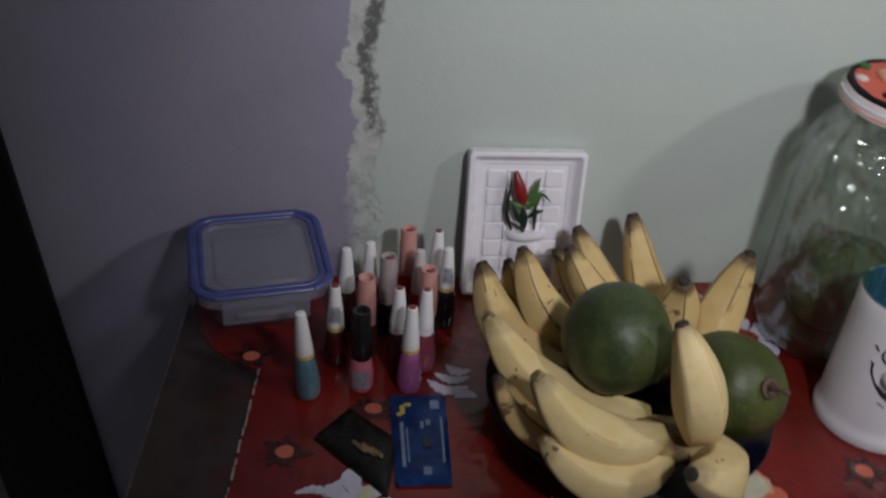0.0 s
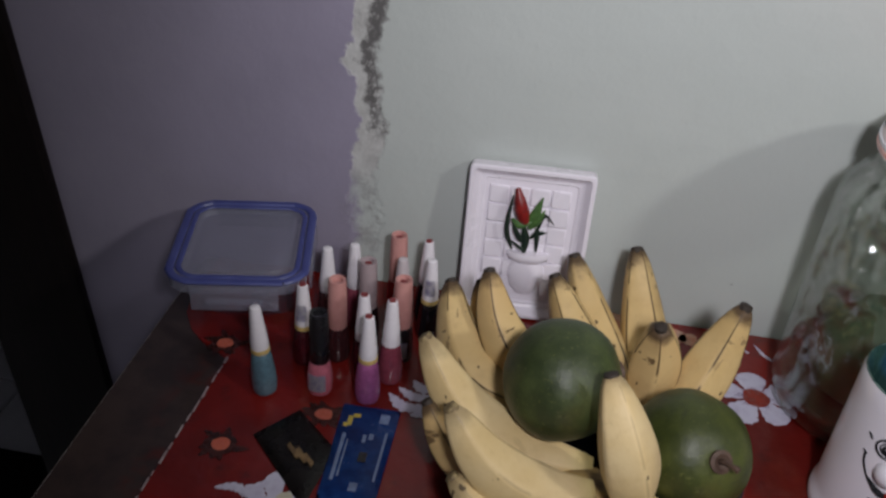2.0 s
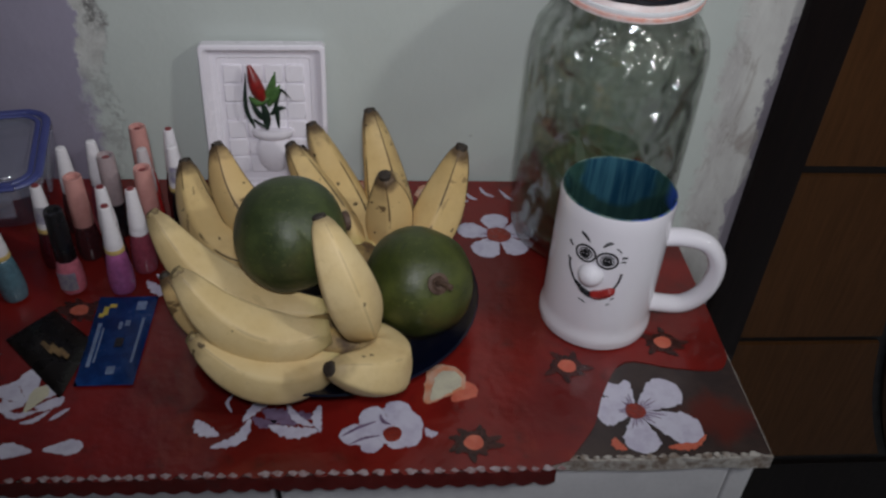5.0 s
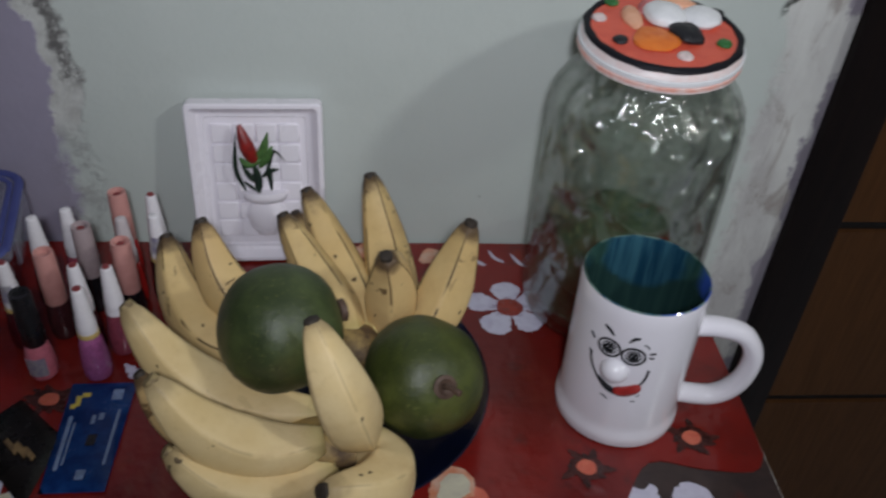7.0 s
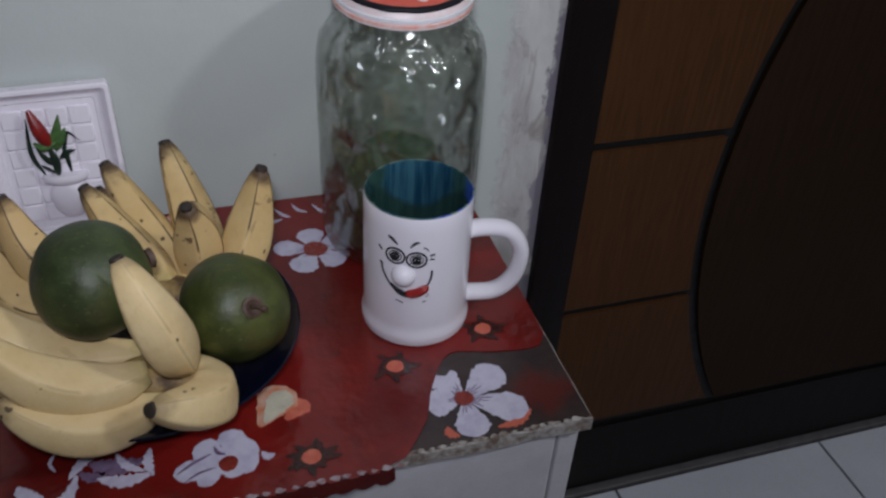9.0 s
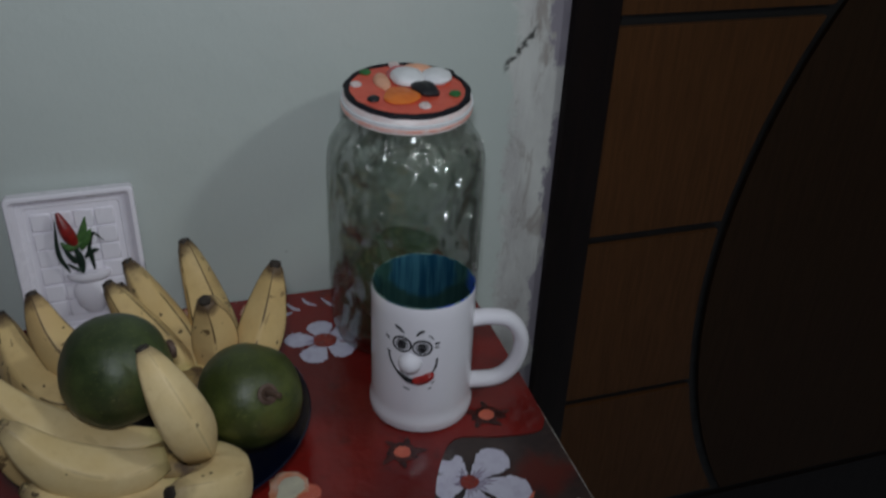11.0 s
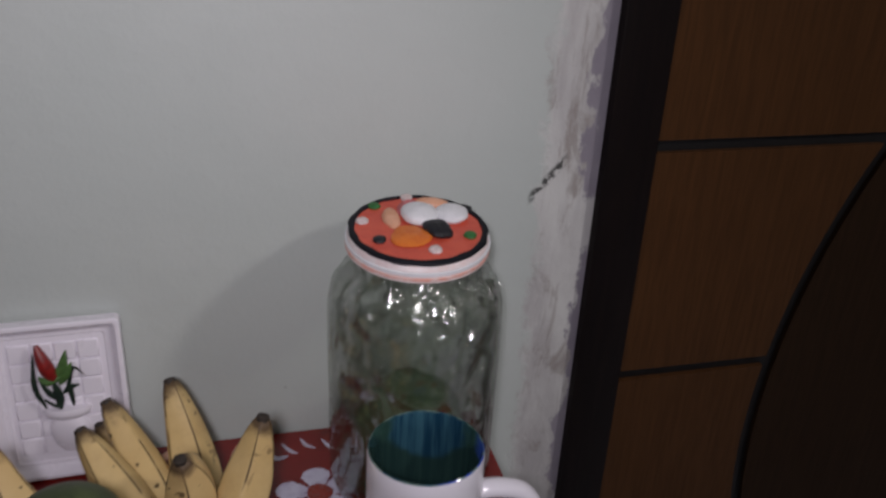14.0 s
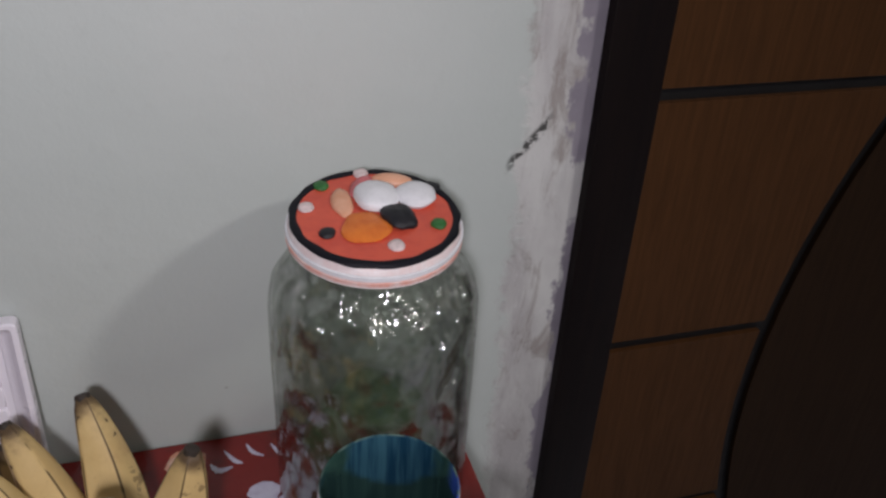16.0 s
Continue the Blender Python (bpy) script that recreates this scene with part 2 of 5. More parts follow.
def vinyl_print():
    """Brown sheet with soft red patches in its print."""
    g = Graph("vinyl_brown")
    x, y, z = g.axes()
    color = g.mix(g.step(g.noise(26, 4, 0.6), 0.35, 0.68), (0.056, 0.038, 0.034), (0.034, 0.024, 0.024))
    far = g.calc("ADD", g.calc("MULTIPLY", g.calc("ABSOLUTE", g.calc("SUBTRACT", x, 0.500)), 0.8), g.calc("ABSOLUTE", g.calc("SUBTRACT", y, 0.345)))
    patch = g.step(g.calc("ADD", far, g.calc("MULTIPLY", g.calc("SUBTRACT", g.noise(60, 3), 0.5), 0.03)), 0.034, 0.012)
    edge = g.calc("MULTIPLY", g.step(x, -0.085, -0.045), g.step(g.noise(35, 3), 0.50, 0.68))
    color = g.mix(g.calc("MULTIPLY", g.calc("MAXIMUM", patch, g.calc("MULTIPLY", edge, g.step(x, 0.10, 0.05))), 0.75), color, (0.11, 0.016, 0.011))
    g.bump(g.noise(350, 3), 0.3, 0.0004)
    return g.end(color, 0.26)


def jar_glass():
    """Moulded glass with shallow dents: straight-through light, a share that bends, and bright glints."""
    g = Graph("jar_glass")
    x, y, z = g.axes()
    dents = g.calc("ADD", g.noise(52, 1, 0.4, (1, 1, 0.75), 0.3), g.calc("MULTIPLY", g.noise(28, 1, 0.4), 0.6))
    dents = g.calc("ADD", dents, g.calc("MULTIPLY", g.noise(120, 2, 0.5), 0.09))
    dents = g.calc("MULTIPLY", dents, g.step(z, 0.03, 0.15))
    g.bump(dents, 0.1, 0.005)
    steep = g.add("ShaderNodeBump")
    steep.inputs["Strength"].default_value, steep.inputs["Distance"].default_value = 1.0, 0.025
    g.plug(steep.inputs["Height"], dents)
    g.end((0.86, 0.90, 0.84), 0.03, Transmission_Weight=1.0, IOR=1.42)
    see_through(g, (0.95, 0.968, 0.943), g.bsdf.outputs[0], 0.11, steep.outputs[0], 0.13, 0.09)
    return g.mat


def mug_inside():
    g = Graph("mug_glaze_inside")
    x, y, z = g.axes()
    streak = g.noise(230, 3, 0.6, (1, 1, 0.05))
    across = g.calc("SUBTRACT", g.calc("MULTIPLY", x, 0.96), g.calc("MULTIPLY", y, 0.28))
    depth = g.calc("ADD", g.calc("MULTIPLY", x, 0.28), g.calc("MULTIPLY", y, 0.96))
    blue = g.mix(g.step(streak, 0.36, 0.70), (0.009, 0.040, 0.074), (0.034, 0.102, 0.140))
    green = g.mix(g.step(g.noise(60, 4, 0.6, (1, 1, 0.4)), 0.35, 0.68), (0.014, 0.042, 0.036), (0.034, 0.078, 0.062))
    # streaky blue run in the middle of the back, green glaze round it
    wide = g.calc("ADD", g.calc("ABSOLUTE", across), g.calc("MULTIPLY", g.calc("SUBTRACT", g.noise(55, 3), 0.5), 0.012))
    color = g.mix(g.step(wide, 0.022, 0.030), blue, green)
    # dark green low down: green glaze with the front rim's shadow painted in
    pool_shade = g.calc("SUBTRACT", g.calc("SUBTRACT", z, g.calc("MULTIPLY", g.calc("MULTIPLY", across, across), 26.0)), g.calc("MULTIPLY", g.noise(70, 3), 0.010))
    color = g.mix(g.step(pool_shade, 0.077, 0.070), color, g.mix(g.step(streak, 0.4, 0.7), (0.015, 0.038, 0.036), (0.022, 0.052, 0.046)))
    rim = g.calc("MULTIPLY", g.step(across, 0.006, 0.013), g.step(depth, 0.020, 0.006))
    color = g.mix(g.calc("MULTIPLY", g.calc("MULTIPLY", rim, g.step(z, 0.098, 0.106)), 0.95), color, (0.035, 0.075, 0.38))
    # thin worn line along the lip
    color = g.mix(g.calc("MULTIPLY", g.step(z, 0.1172, 0.1180), g.step(g.noise(120, 3), 0.40, 0.60)), color, (0.13, 0.20, 0.17))
    return g.end(color, 0.08)


M = {
    "wall": wall_paint(),
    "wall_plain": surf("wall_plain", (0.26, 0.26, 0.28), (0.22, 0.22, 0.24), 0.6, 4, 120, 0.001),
    "ceiling": surf("ceiling_paint", (0.42, 0.42, 0.42), (0.38, 0.38, 0.38), 0.7, 3, 90, 0.001),
    "tile": surf("floor_tile_glaze", (0.70, 0.72, 0.80), (0.64, 0.66, 0.74), 0.22, 6, 200, 0.0002),
    "grout": surf("grout", (0.16, 0.15, 0.15), rough=0.8),
    "frame_wood": wood_dark("frame_wood", (0.009, 0.0055, 0.005), (0.006, 0.004, 0.004), 0.42),
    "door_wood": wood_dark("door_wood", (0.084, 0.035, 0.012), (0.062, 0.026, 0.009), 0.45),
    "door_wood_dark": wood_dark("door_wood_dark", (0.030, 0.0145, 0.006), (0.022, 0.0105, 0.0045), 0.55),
    "door_groove": surf("door_groove", (0.004, 0.003, 0.003), rough=0.6),
    "threshold": surf("threshold_stone", (0.13, 0.125, 0.13), rough=0.5),
    "cabinet": surf("cabinet_white", (0.68, 0.67, 0.70), (0.60, 0.59, 0.62), 0.4, 18, 300),
    "chipped": surf("chipped_board_edge", (0.50, 0.47, 0.44), (0.17, 0.12, 0.09), 0.75, 120, 600, 0.001, 0.6),
    "vinyl": vinyl_print(),
    "cloth": cloth_red(),
    "lace": surf("lace_edge", (0.42, 0.35, 0.35), (0.28, 0.19, 0.19), 0.7, 300),
    "lace_pale": surf("lace_pale", (0.44, 0.37, 0.40), (0.22, 0.12, 0.12), 0.6, 260),
    "petal": petal_print(),
    "petal_vein": surf("petal_vein", (0.22, 0.16, 0.26), (0.12, 0.07, 0.13), 0.3, 200),
    "petal_cream": surf("petal_cream", (0.62, 0.58, 0.44), (0.50, 0.46, 0.36), 0.28, 150),
    "petal_peach": surf("petal_peach", (0.62, 0.40, 0.30), (0.55, 0.20, 0.10), 0.28, 90),
    "print_orange": surf("print_orange", (0.60, 0.16, 0.10), (0.50, 0.10, 0.06), 0.28, 200),
    "print_dark": surf("print_dark", (0.030, 0.010, 0.008), (0.06, 0.013, 0.010), 0.28, 120),
    "print_centre": surf("print_centre", (0.30, 0.045, 0.03), (0.16, 0.02, 0.015), 0.28, 200),
    "banana": banana_skin("banana_skin", (0.64, 0.47, 0.215), (0.58, 0.41, 0.175), 0.65),
    "banana_b": banana_skin("banana_skin_ripe", (0.57, 0.39, 0.170), (0.60, 0.43, 0.190), 1.0),
    "banana_c": banana_skin("banana_skin_pale", (0.69, 0.54, 0.290), (0.63, 0.47, 0.225), 0.16),
    "banana_crown": surf("banana_crown", (0.40, 0.27, 0.09), (0.10, 0.06, 0.03), 0.6, 60),
    "grey_tip": surf("grey_tip", (0.34, 0.26, 0.12), (0.12, 0.08, 0.04), 0.7, 300),
    "black_tip": surf("black_tip", (0.035, 0.025, 0.018), rough=0.7, scale=200),
    "mango": mango_skin("mango_skin", (0.022, 0.034, 0.011), (0.052, 0.070, 0.021)),
    "mango_b": mango_skin("mango_skin_yellowish", (0.026, 0.036, 0.007), (0.062, 0.074, 0.013)),
    "stem": surf("mango_stem", (0.09, 0.052, 0.035), rough=0.7, scale=200),
    "bowl": surf("bowl_plastic", (0.004, 0.006, 0.020), (0.003, 0.004, 0.012), 0.2, 30),
    "tray": surf("tray_plastic", (0.84, 0.80, 0.86), (0.80, 0.76, 0.82), 0.32, 30, 300, 0.0001, wear=0.03),
    "bud": surf("bud_red", (0.26, 0.016, 0.014), (0.15, 0.011, 0.011), 0.35, 200),
    "leaf": surf("leaf_green", (0.085, 0.18, 0.05), (0.05, 0.11, 0.03), 0.45, 200),
    "leaf_dark": surf("leaf_dark", (0.018, 0.035, 0.022), (0.010, 0.020, 0.016), 0.4, 200),
    "glass": jar_glass(),
    "dull_green": surf("dull_green", (0.085, 0.125, 0.066), (0.070, 0.106, 0.054), 0.5, 30, 260, 0.0004, 0.3, 0.1),
    "ceramic": surf("ceramic_white", (0.78, 0.755, 0.81), (0.76, 0.735, 0.785), 0.06, 20, 300, 0.00005, wear=0.02),
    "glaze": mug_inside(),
    "ink": surf("ink_black", (0.015, 0.015, 0.018), rough=0.25, scale=300),
    "ink_red": surf("ink_red", (0.34, 0.025, 0.022), rough=0.2, scale=200),
    "lid_coral": surf("lid_coral", (0.66, 0.095, 0.050), (0.58, 0.075, 0.045), 0.38, 60, 500, 0.0003),
    "lid_black": surf("lid_black", (0.006, 0.006, 0.010), (0.008, 0.008, 0.012), 0.6, 200, Specular_IOR_Level=0.2),
    "lid_salmon": surf("lid_salmon", (0.74, 0.36, 0.29), (0.76, 0.58, 0.54), 0.45, 110, 700, 0.0004),
    "lid_side": surf("lid_side", (0.78, 0.70, 0.69), (0.76, 0.62, 0.60), 0.45, 150, 700, 0.0004),
    "clay_white": surf("clay_white", (0.78, 0.78, 0.80), (0.72, 0.72, 0.74), 0.5, 120, 600, 0.0008),
    "clay_black": surf("clay_black", (0.008, 0.008, 0.012), rough=0.55, scale=160, relief=0.0008),
    "clay_orange": surf("clay_orange", (0.72, 0.19, 0.025), (0.64, 0.14, 0.02), 0.5, 120, 500, 0.0008),
    "clay_peach": surf("clay_peach", (0.74, 0.40, 0.26), (0.68, 0.33, 0.20), 0.5, 120, 500, 0.0006),
    "clay_pink": surf("clay_pink", (0.62, 0.16, 0.17), rough=0.5, scale=120),
    "clay_green": surf("clay_green", (0.03, 0.16, 0.035), rough=0.5, scale=160),
    "clay_pale": surf("clay_pale", (0.75, 0.62, 0.60), rough=0.5, scale=160),
    "lid_blue": surf("lid_gasket_blue", (0.050, 0.062, 0.225), (0.070, 0.085, 0.265), 0.4, 60),
    "foil_blue": surf("sachet_blue", (0.010, 0.045, 0.22), (0.020, 0.090, 0.36), 0.22, 70, 300, 0.0006),
    "foil_black": surf("sachet_black", (0.014, 0.012, 0.012), (0.02, 0.016, 0.015), 0.3, 70, 300, 0.0006),
    "gold": surf("gold_print", (0.22, 0.14, 0.06), (0.10, 0.06, 0.03), 0.4, 300),
    "yellow": surf("yellow_print", (0.72, 0.58, 0.10), rough=0.35, scale=200),
    "pale_print": surf("pale_print", (0.22, 0.30, 0.50), rough=0.35, scale=200),
    "gold_ring": surf("gold_ring", (0.62, 0.45, 0.16), rough=0.35, scale=200),
    "cap_white": surf("cap_white", (0.80, 0.77, 0.80), (0.76, 0.73, 0.77), 0.3, 120, wear=0.03),
    "cap_frost": surf("cap_frost", (0.60, 0.54, 0.55), (0.52, 0.46, 0.48), 0.3, 120, wear=0.05),
    "cap_grey": surf("cap_grey", (0.40, 0.32, 0.33), (0.34, 0.27, 0.28), 0.3, 120),
    "cap_salmon": surf("cap_salmon", (0.58, 0.29, 0.26), (0.52, 0.245, 0.22), 0.35, 120, wear=0.05),
    "cap_black": surf("cap_black", (0.012, 0.012, 0.014), rough=0.3, scale=100),
    "cap_dot": surf("cap_dot", (0.24, 0.035, 0.04), rough=0.35, scale=300),
    "label": surf("label_white", (0.62, 0.60, 0.64), (0.40, 0.36, 0.52), 0.4, 300),
}


def clear_plastic(name, share):
    g = Graph(name)
    g.bump(g.noise(120, 2), 0.10, 0.001)
    g.end(g.mix(g.noise(40, 4), (0.56, 0.57, 0.68), (0.44, 0.45, 0.56)), 0.25)
    see_through(g, (0.92, 0.92, 0.96), g.bsdf.outputs[0], share, g.bsdf.inputs["Normal"].links[0].from_socket)
    return g.mat


M["clear"] = clear_plastic("clear_plastic", 0.20)
M["clear_tub"] = clear_plastic("clear_plastic_tub", 0.13)


# green glass whose dark tint stands in for reflections of dark things
def dark_reflect_glass():
    g = Graph("glass_reflect_tint")
    g.bump(g.noise(60, 2), 0.5, 0.004)
    g.end((0.16, 0.24, 0.17), 0.10)
    see_through(g, (0.62, 0.70, 0.62), g.bsdf.outputs[0], 0.25, g.bsdf.inputs["Normal"].links[0].from_socket)
    return g.mat


M["glass_reflect_tint"] = dark_reflect_glass()


def polish_glass(name, color, rough=0.08):
    return surf(name, color, tuple(c * 0.75 for c in color), rough, 300, 900, 0.0, wear=0.15, Coat_Weight=0.6)


# ---- mesh helpers ----
def finish(bm, smooth=True, angle=40):
    bmesh.ops.recalc_face_normals(bm, faces=bm.faces)
    mesh = bpy.data.meshes.new("mesh")
    for f in bm.faces:
        f.smooth = smooth
    if smooth:
        for e in bm.edges:
            if len(e.link_faces) == 2 and e.calc_face_angle(0) > radians(angle):
                e.smooth = False
    bm.to_mesh(mesh)
    bm.free()
    return mesh


def part(name, bm, material, parent=None, label="", smooth=True, angle=40):
    mesh = bm if isinstance(bm, bpy.types.Mesh) else finish(bm, smooth, angle)
    mesh.name = name
    if not mesh.materials:
        mesh.materials.append(M[material] if isinstance(material, str) else material)
    ob = new(name, mesh)
    ob.parent = parent
    return tagged(ob, label) if label else ob


def thing(name, m, label, category, group="", kind=""):
    ob = new(name)
    ob.empty_display_size = 0.02
    ob.matrix_world = m
    return tagged(ob, label, category, group, kind)


def box(x0, x1, y0, y1, z0, z1, bevel=0.0, segments=2, bm=None):
    b = bmesh.new()
    bmesh.ops.create_cube(b, size=1)
    bmesh.ops.scale(b, vec=(x1 - x0, y1 - y0, z1 - z0), verts=b.verts)
    bmesh.ops.translate(b, vec=((x0 + x1) / 2, (y0 + y1) / 2, (z0 + z1) / 2), verts=b.verts)
    if bevel:
        bmesh.ops.bevel(b, geom=b.edges[:], offset=bevel, segments=segments, profile=0.5, affect="EDGES")
    return b


def lathe(profile, n=40, sx=1.0, sy=1.0):
    """Turn (radius, height) pairs round the z axis."""
    bm = bmesh.new()
    rings = []
    for r, z in profile:
        if r < 1e-6:
            rings.append([bm.verts.new((0, 0, z))])
        else:
            rings.append([bm.verts.new((r * sx * math.cos(2 * math.pi * i / n), r * sy * math.sin(2 * math.pi * i / n), z)) for i in range(n)])
    for a, b in zip(rings, rings[1:]):
        for i in range(n):
            j = (i + 1) % n
            if len(a) == 1 and len(b) == 1:
                continue
            if len(a) == 1:
                bm.faces.new((a[0], b[i], b[j]))
            elif len(b) == 1:
                bm.faces.new((a[i], a[j], b[0]))
            else:
                bm.faces.new((a[i], a[j], b[j], b[i]))
    return bm


def spline(points, n):
    """n + 1 points along a smooth line through the points."""
    pts = [Vector(p) for p in points]
    pts = [2 * pts[0] - pts[1]] + pts + [2 * pts[-1] - pts[-2]]
    out, spans = [], len(pts) - 3
    for i in range(n + 1):
        u = i / n * spans
        k = min(int(u), spans - 1)
        u -= k
        a, b, c, d = pts[k:k + 4]
        out.append(0.5 * (2 * b + (c - a) * u + (2 * a - 5 * b + 4 * c - d) * u * u + (3 * b - a - 3 * c + d) * u ** 3))
    return out


def tube(points, radius, n=24, sides=10, ridge=0.0, flat=1.0, up=(0, 0, 1), lobes=5, facet=0.0):
    """A tube along a smooth line; radius is a number or a function of 0..1."""
    line = spline(points, n)
    bm = bmesh.new()
    along, crest = bm.verts.layers.float.new("along"), bm.verts.layers.float.new("crest")
    rings = []
    side0 = None
    for i, p in enumerate(line):
        ahead = (line[min(i + 1, n)] - line[max(i - 1, 0)]).normalized()
        side = ahead.cross(Vector(up)) if side0 is None else side0 - ahead * side0.dot(ahead)
        if side.length < 1e-6:
            side = ahead.cross(Vector((1, 0, 0)))
        side.normalize()
        side0 = side
        top = side.cross(ahead)
        r = radius(i / n) if callable(radius) else radius
        ring = []
        for k in range(sides):
            a = 2 * math.pi * k / sides
            q = r * (1 + ridge * math.cos(lobes * a))
            if facet:                                  # flat sides between soft ridges
                off = (a + math.pi / lobes) % (2 * math.pi / lobes) - math.pi / lobes
                q *= (1 - facet) + facet * math.cos(math.pi / lobes) / math.cos(math.pi / lobes - abs(off)) * 1.12
            v = bm.verts.new(p + side * math.cos(a) * q + top * math.sin(a) * q * flat)
            v[along], v[crest] = i / n, math.cos(lobes * a)
            ring.append(v)
        rings.append(ring)
    for a, b in zip(rings, rings[1:]):
        for k in range(sides):
            j = (k + 1) % sides
            bm.faces.new((a[k], a[j], b[j], b[k]))
    bm.faces.new(rings[0][::-1])
    bm.faces.new(rings[-1])
    return bm


def prism(outline, z0, z1):
    bm = bmesh.new()
    low = [bm.verts.new((x, y, z0)) for x, y in outline]
    high = [bm.verts.new((x, y, z1)) for x, y in outline]
    bm.faces.new(low[::-1])
    bm.faces.new(high)
    n = len(outline)
    for i in range(n):
        j = (i + 1) % n
        bm.faces.new((low[i], low[j], high[j], high[i]))
    return bm


def round_rect(w, d, r, n=6):
    out = []
    for cx, cy, a0 in ((w / 2 - r, d / 2 - r, 0), (-w / 2 + r, d / 2 - r, 90), (-w / 2 + r, -d / 2 + r, 180), (w / 2 - r, -d / 2 + r, 270)):
        for i in range(n + 1):
            a = radians(a0 + 90 * i / n)
            out.append((cx + r * math.cos(a), cy + r * math.sin(a)))
    return out


def loft(sections):
    """Skin between equal-length outlines, each given as (outline, z); open at both ends."""
    bm = bmesh.new()
    rings = [[bm.verts.new((x, y, z)) for x, y in outline] for outline, z in sections]
    n = len(rings[0])
    for a, b in zip(rings, rings[1:]):
        for i in range(n):
            j = (i + 1) % n
            bm.faces.new((a[i], a[j], b[j], b[i]))
    return bm, rings


def join(*parts):
    out = bmesh.new()
    for b in parts:
        mesh = bpy.data.meshes.new("t")
        b.to_mesh(mesh)
        b.free()
        out.from_mesh(mesh)
        bpy.data.meshes.remove(mesh)
    return out


def blob(sx, sy, sz, seed=0, rough=0.0, u=20, v=12):
    bm = bmesh.new()
    bmesh.ops.create_uvsphere(bm, u_segments=u, v_segments=v, radius=1)
    for w in bm.verts:
        k = 1 + rough * noise.noise(w.co * 1.3 + Vector((seed * 7.1, 0, 0)))
        w.co = Vector((w.co.x * sx * k, w.co.y * sy * k, w.co.z * sz * k))
    return bm


# ---- the room ----
def slab(name, b, material, label=""):
    return tagged(part(name, b, material, None, label, smooth=False), kind="structure")


DOOR_X0, DOOR_X1, DOOR_H = 0.672, 1.50, FLOOR + 2.08
PASS_X0, PASS_X1 = -1.02, -0.30

slab("ground", box(WEST - 0.1, EAST + 0.1, SOUTH - 0.1, 2.3, FLOOR - 0.12, FLOOR - 0.006), "grout", "dark grout bed under the floor tiles")
back = join(
    box(PASS_X1, 0.624, WALL, WALL + 0.14, FLOOR - 0.01, CEIL),
    box(WEST, PASS_X0, WALL, WALL + 0.14, FLOOR - 0.01, CEIL),
    box(PASS_X0, PASS_X1, WALL, WALL + 0.14, DOOR_H, CEIL),
    box(0.624, 1.548, WALL, WALL + 0.14, DOOR_H + 0.05, CEIL),
    box(1.548, EAST, WALL, WALL + 0.14, FLOOR - 0.01, CEIL))
slab("wall_north", back, "wall", "two-tone green and purple wall with flaking paint")
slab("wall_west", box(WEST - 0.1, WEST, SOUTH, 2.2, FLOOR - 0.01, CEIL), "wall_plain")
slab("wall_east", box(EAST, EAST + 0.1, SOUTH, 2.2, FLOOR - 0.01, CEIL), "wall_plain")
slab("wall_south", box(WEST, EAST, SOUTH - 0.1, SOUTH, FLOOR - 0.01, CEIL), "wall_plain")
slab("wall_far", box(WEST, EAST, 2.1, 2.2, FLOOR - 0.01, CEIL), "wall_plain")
slab("ceiling", box(WEST - 0.1, EAST + 0.1, SOUTH - 0.1, 2.2, CEIL, CEIL + 0.1), "ceiling")

# door frame: two posts and a head
frame_1 = thing("door_frame", Matrix.Translation((0, 0, FLOOR)), "dark-stained wooden door frame set in the wall", "door frame", kind="structure")
part("post", box(0.624, 0.672, WALL - 0.010, WALL + 0.14, 0, DOOR_H - FLOOR, 0.003), "frame_wood", frame_1)
part("post", box(1.50, 1.548, WALL - 0.010, WALL + 0.14, 0, DOOR_H - FLOOR, 0.003), "frame_wood", frame_1)
part("head", box(0.624, 1.548, WALL - 0.010, WALL + 0.14, DOOR_H - FLOOR, DOOR_H - FLOOR + 0.05, 0.003), "frame_wood", frame_1)
frame_2 = thing("door_frame", Matrix.Translation((0, 0, FLOOR)), "dark wooden frame of an open doorway", "door frame", kind="structure")
post = part("post", box(PASS_X1 - 0.06, PASS_X1 + 0.05, WALL - 0.012, WALL + 0.001, 0, DOOR_H - FLOOR, 0.003), "frame_wood", frame_2)
post.matrix_basis = Matrix.Translation((0.048, 0, 0)) @ Matrix.Rotation(radians(-4.0), 4, "Y")
part("post", box(PASS_X0 - 0.05, PASS_X0, WALL - 0.012, WALL + 0.001, 0, DOOR_H - FLOOR, 0.003), "frame_wood", frame_2)
slab("threshold_1", box(0.672, 1.50, 0.700, 0.777, FLOOR - 0.005, FLOOR + 0.008, 0.002), "threshold", "grey stone door threshold")
slab("doorway_strip", box(PASS_X0, PASS_X1, 0.778, 0.93, FLOOR - 0.005, FLOOR + 0.012, 0.002), "frame_wood", "dark strip across the doorway")

# door leaf: dark core with raised panels between curved and level grooves
DOOR_Y = 0.712
door = thing("door_1", Matrix.Translation((0, DOOR_Y, 0)), "closed brown wooden door with dark curved and level grooves", "door", kind="structure")
part("door_core", box(DOOR_X0 + 0.003, DOOR_X1 - 0.003, 0.004, 0.038, FLOOR + 0.012, DOOR_H - 0.004), "door_groove", door, "dark groove lines of the door")


def groove_x(z):
    """The long bowed groove of the door."""
    return min(0.901 + 0.79 - math.sqrt(max(0.79 ** 2 - (z - 0.617) ** 2, 0.01)), DOOR_X1 - 0.016)


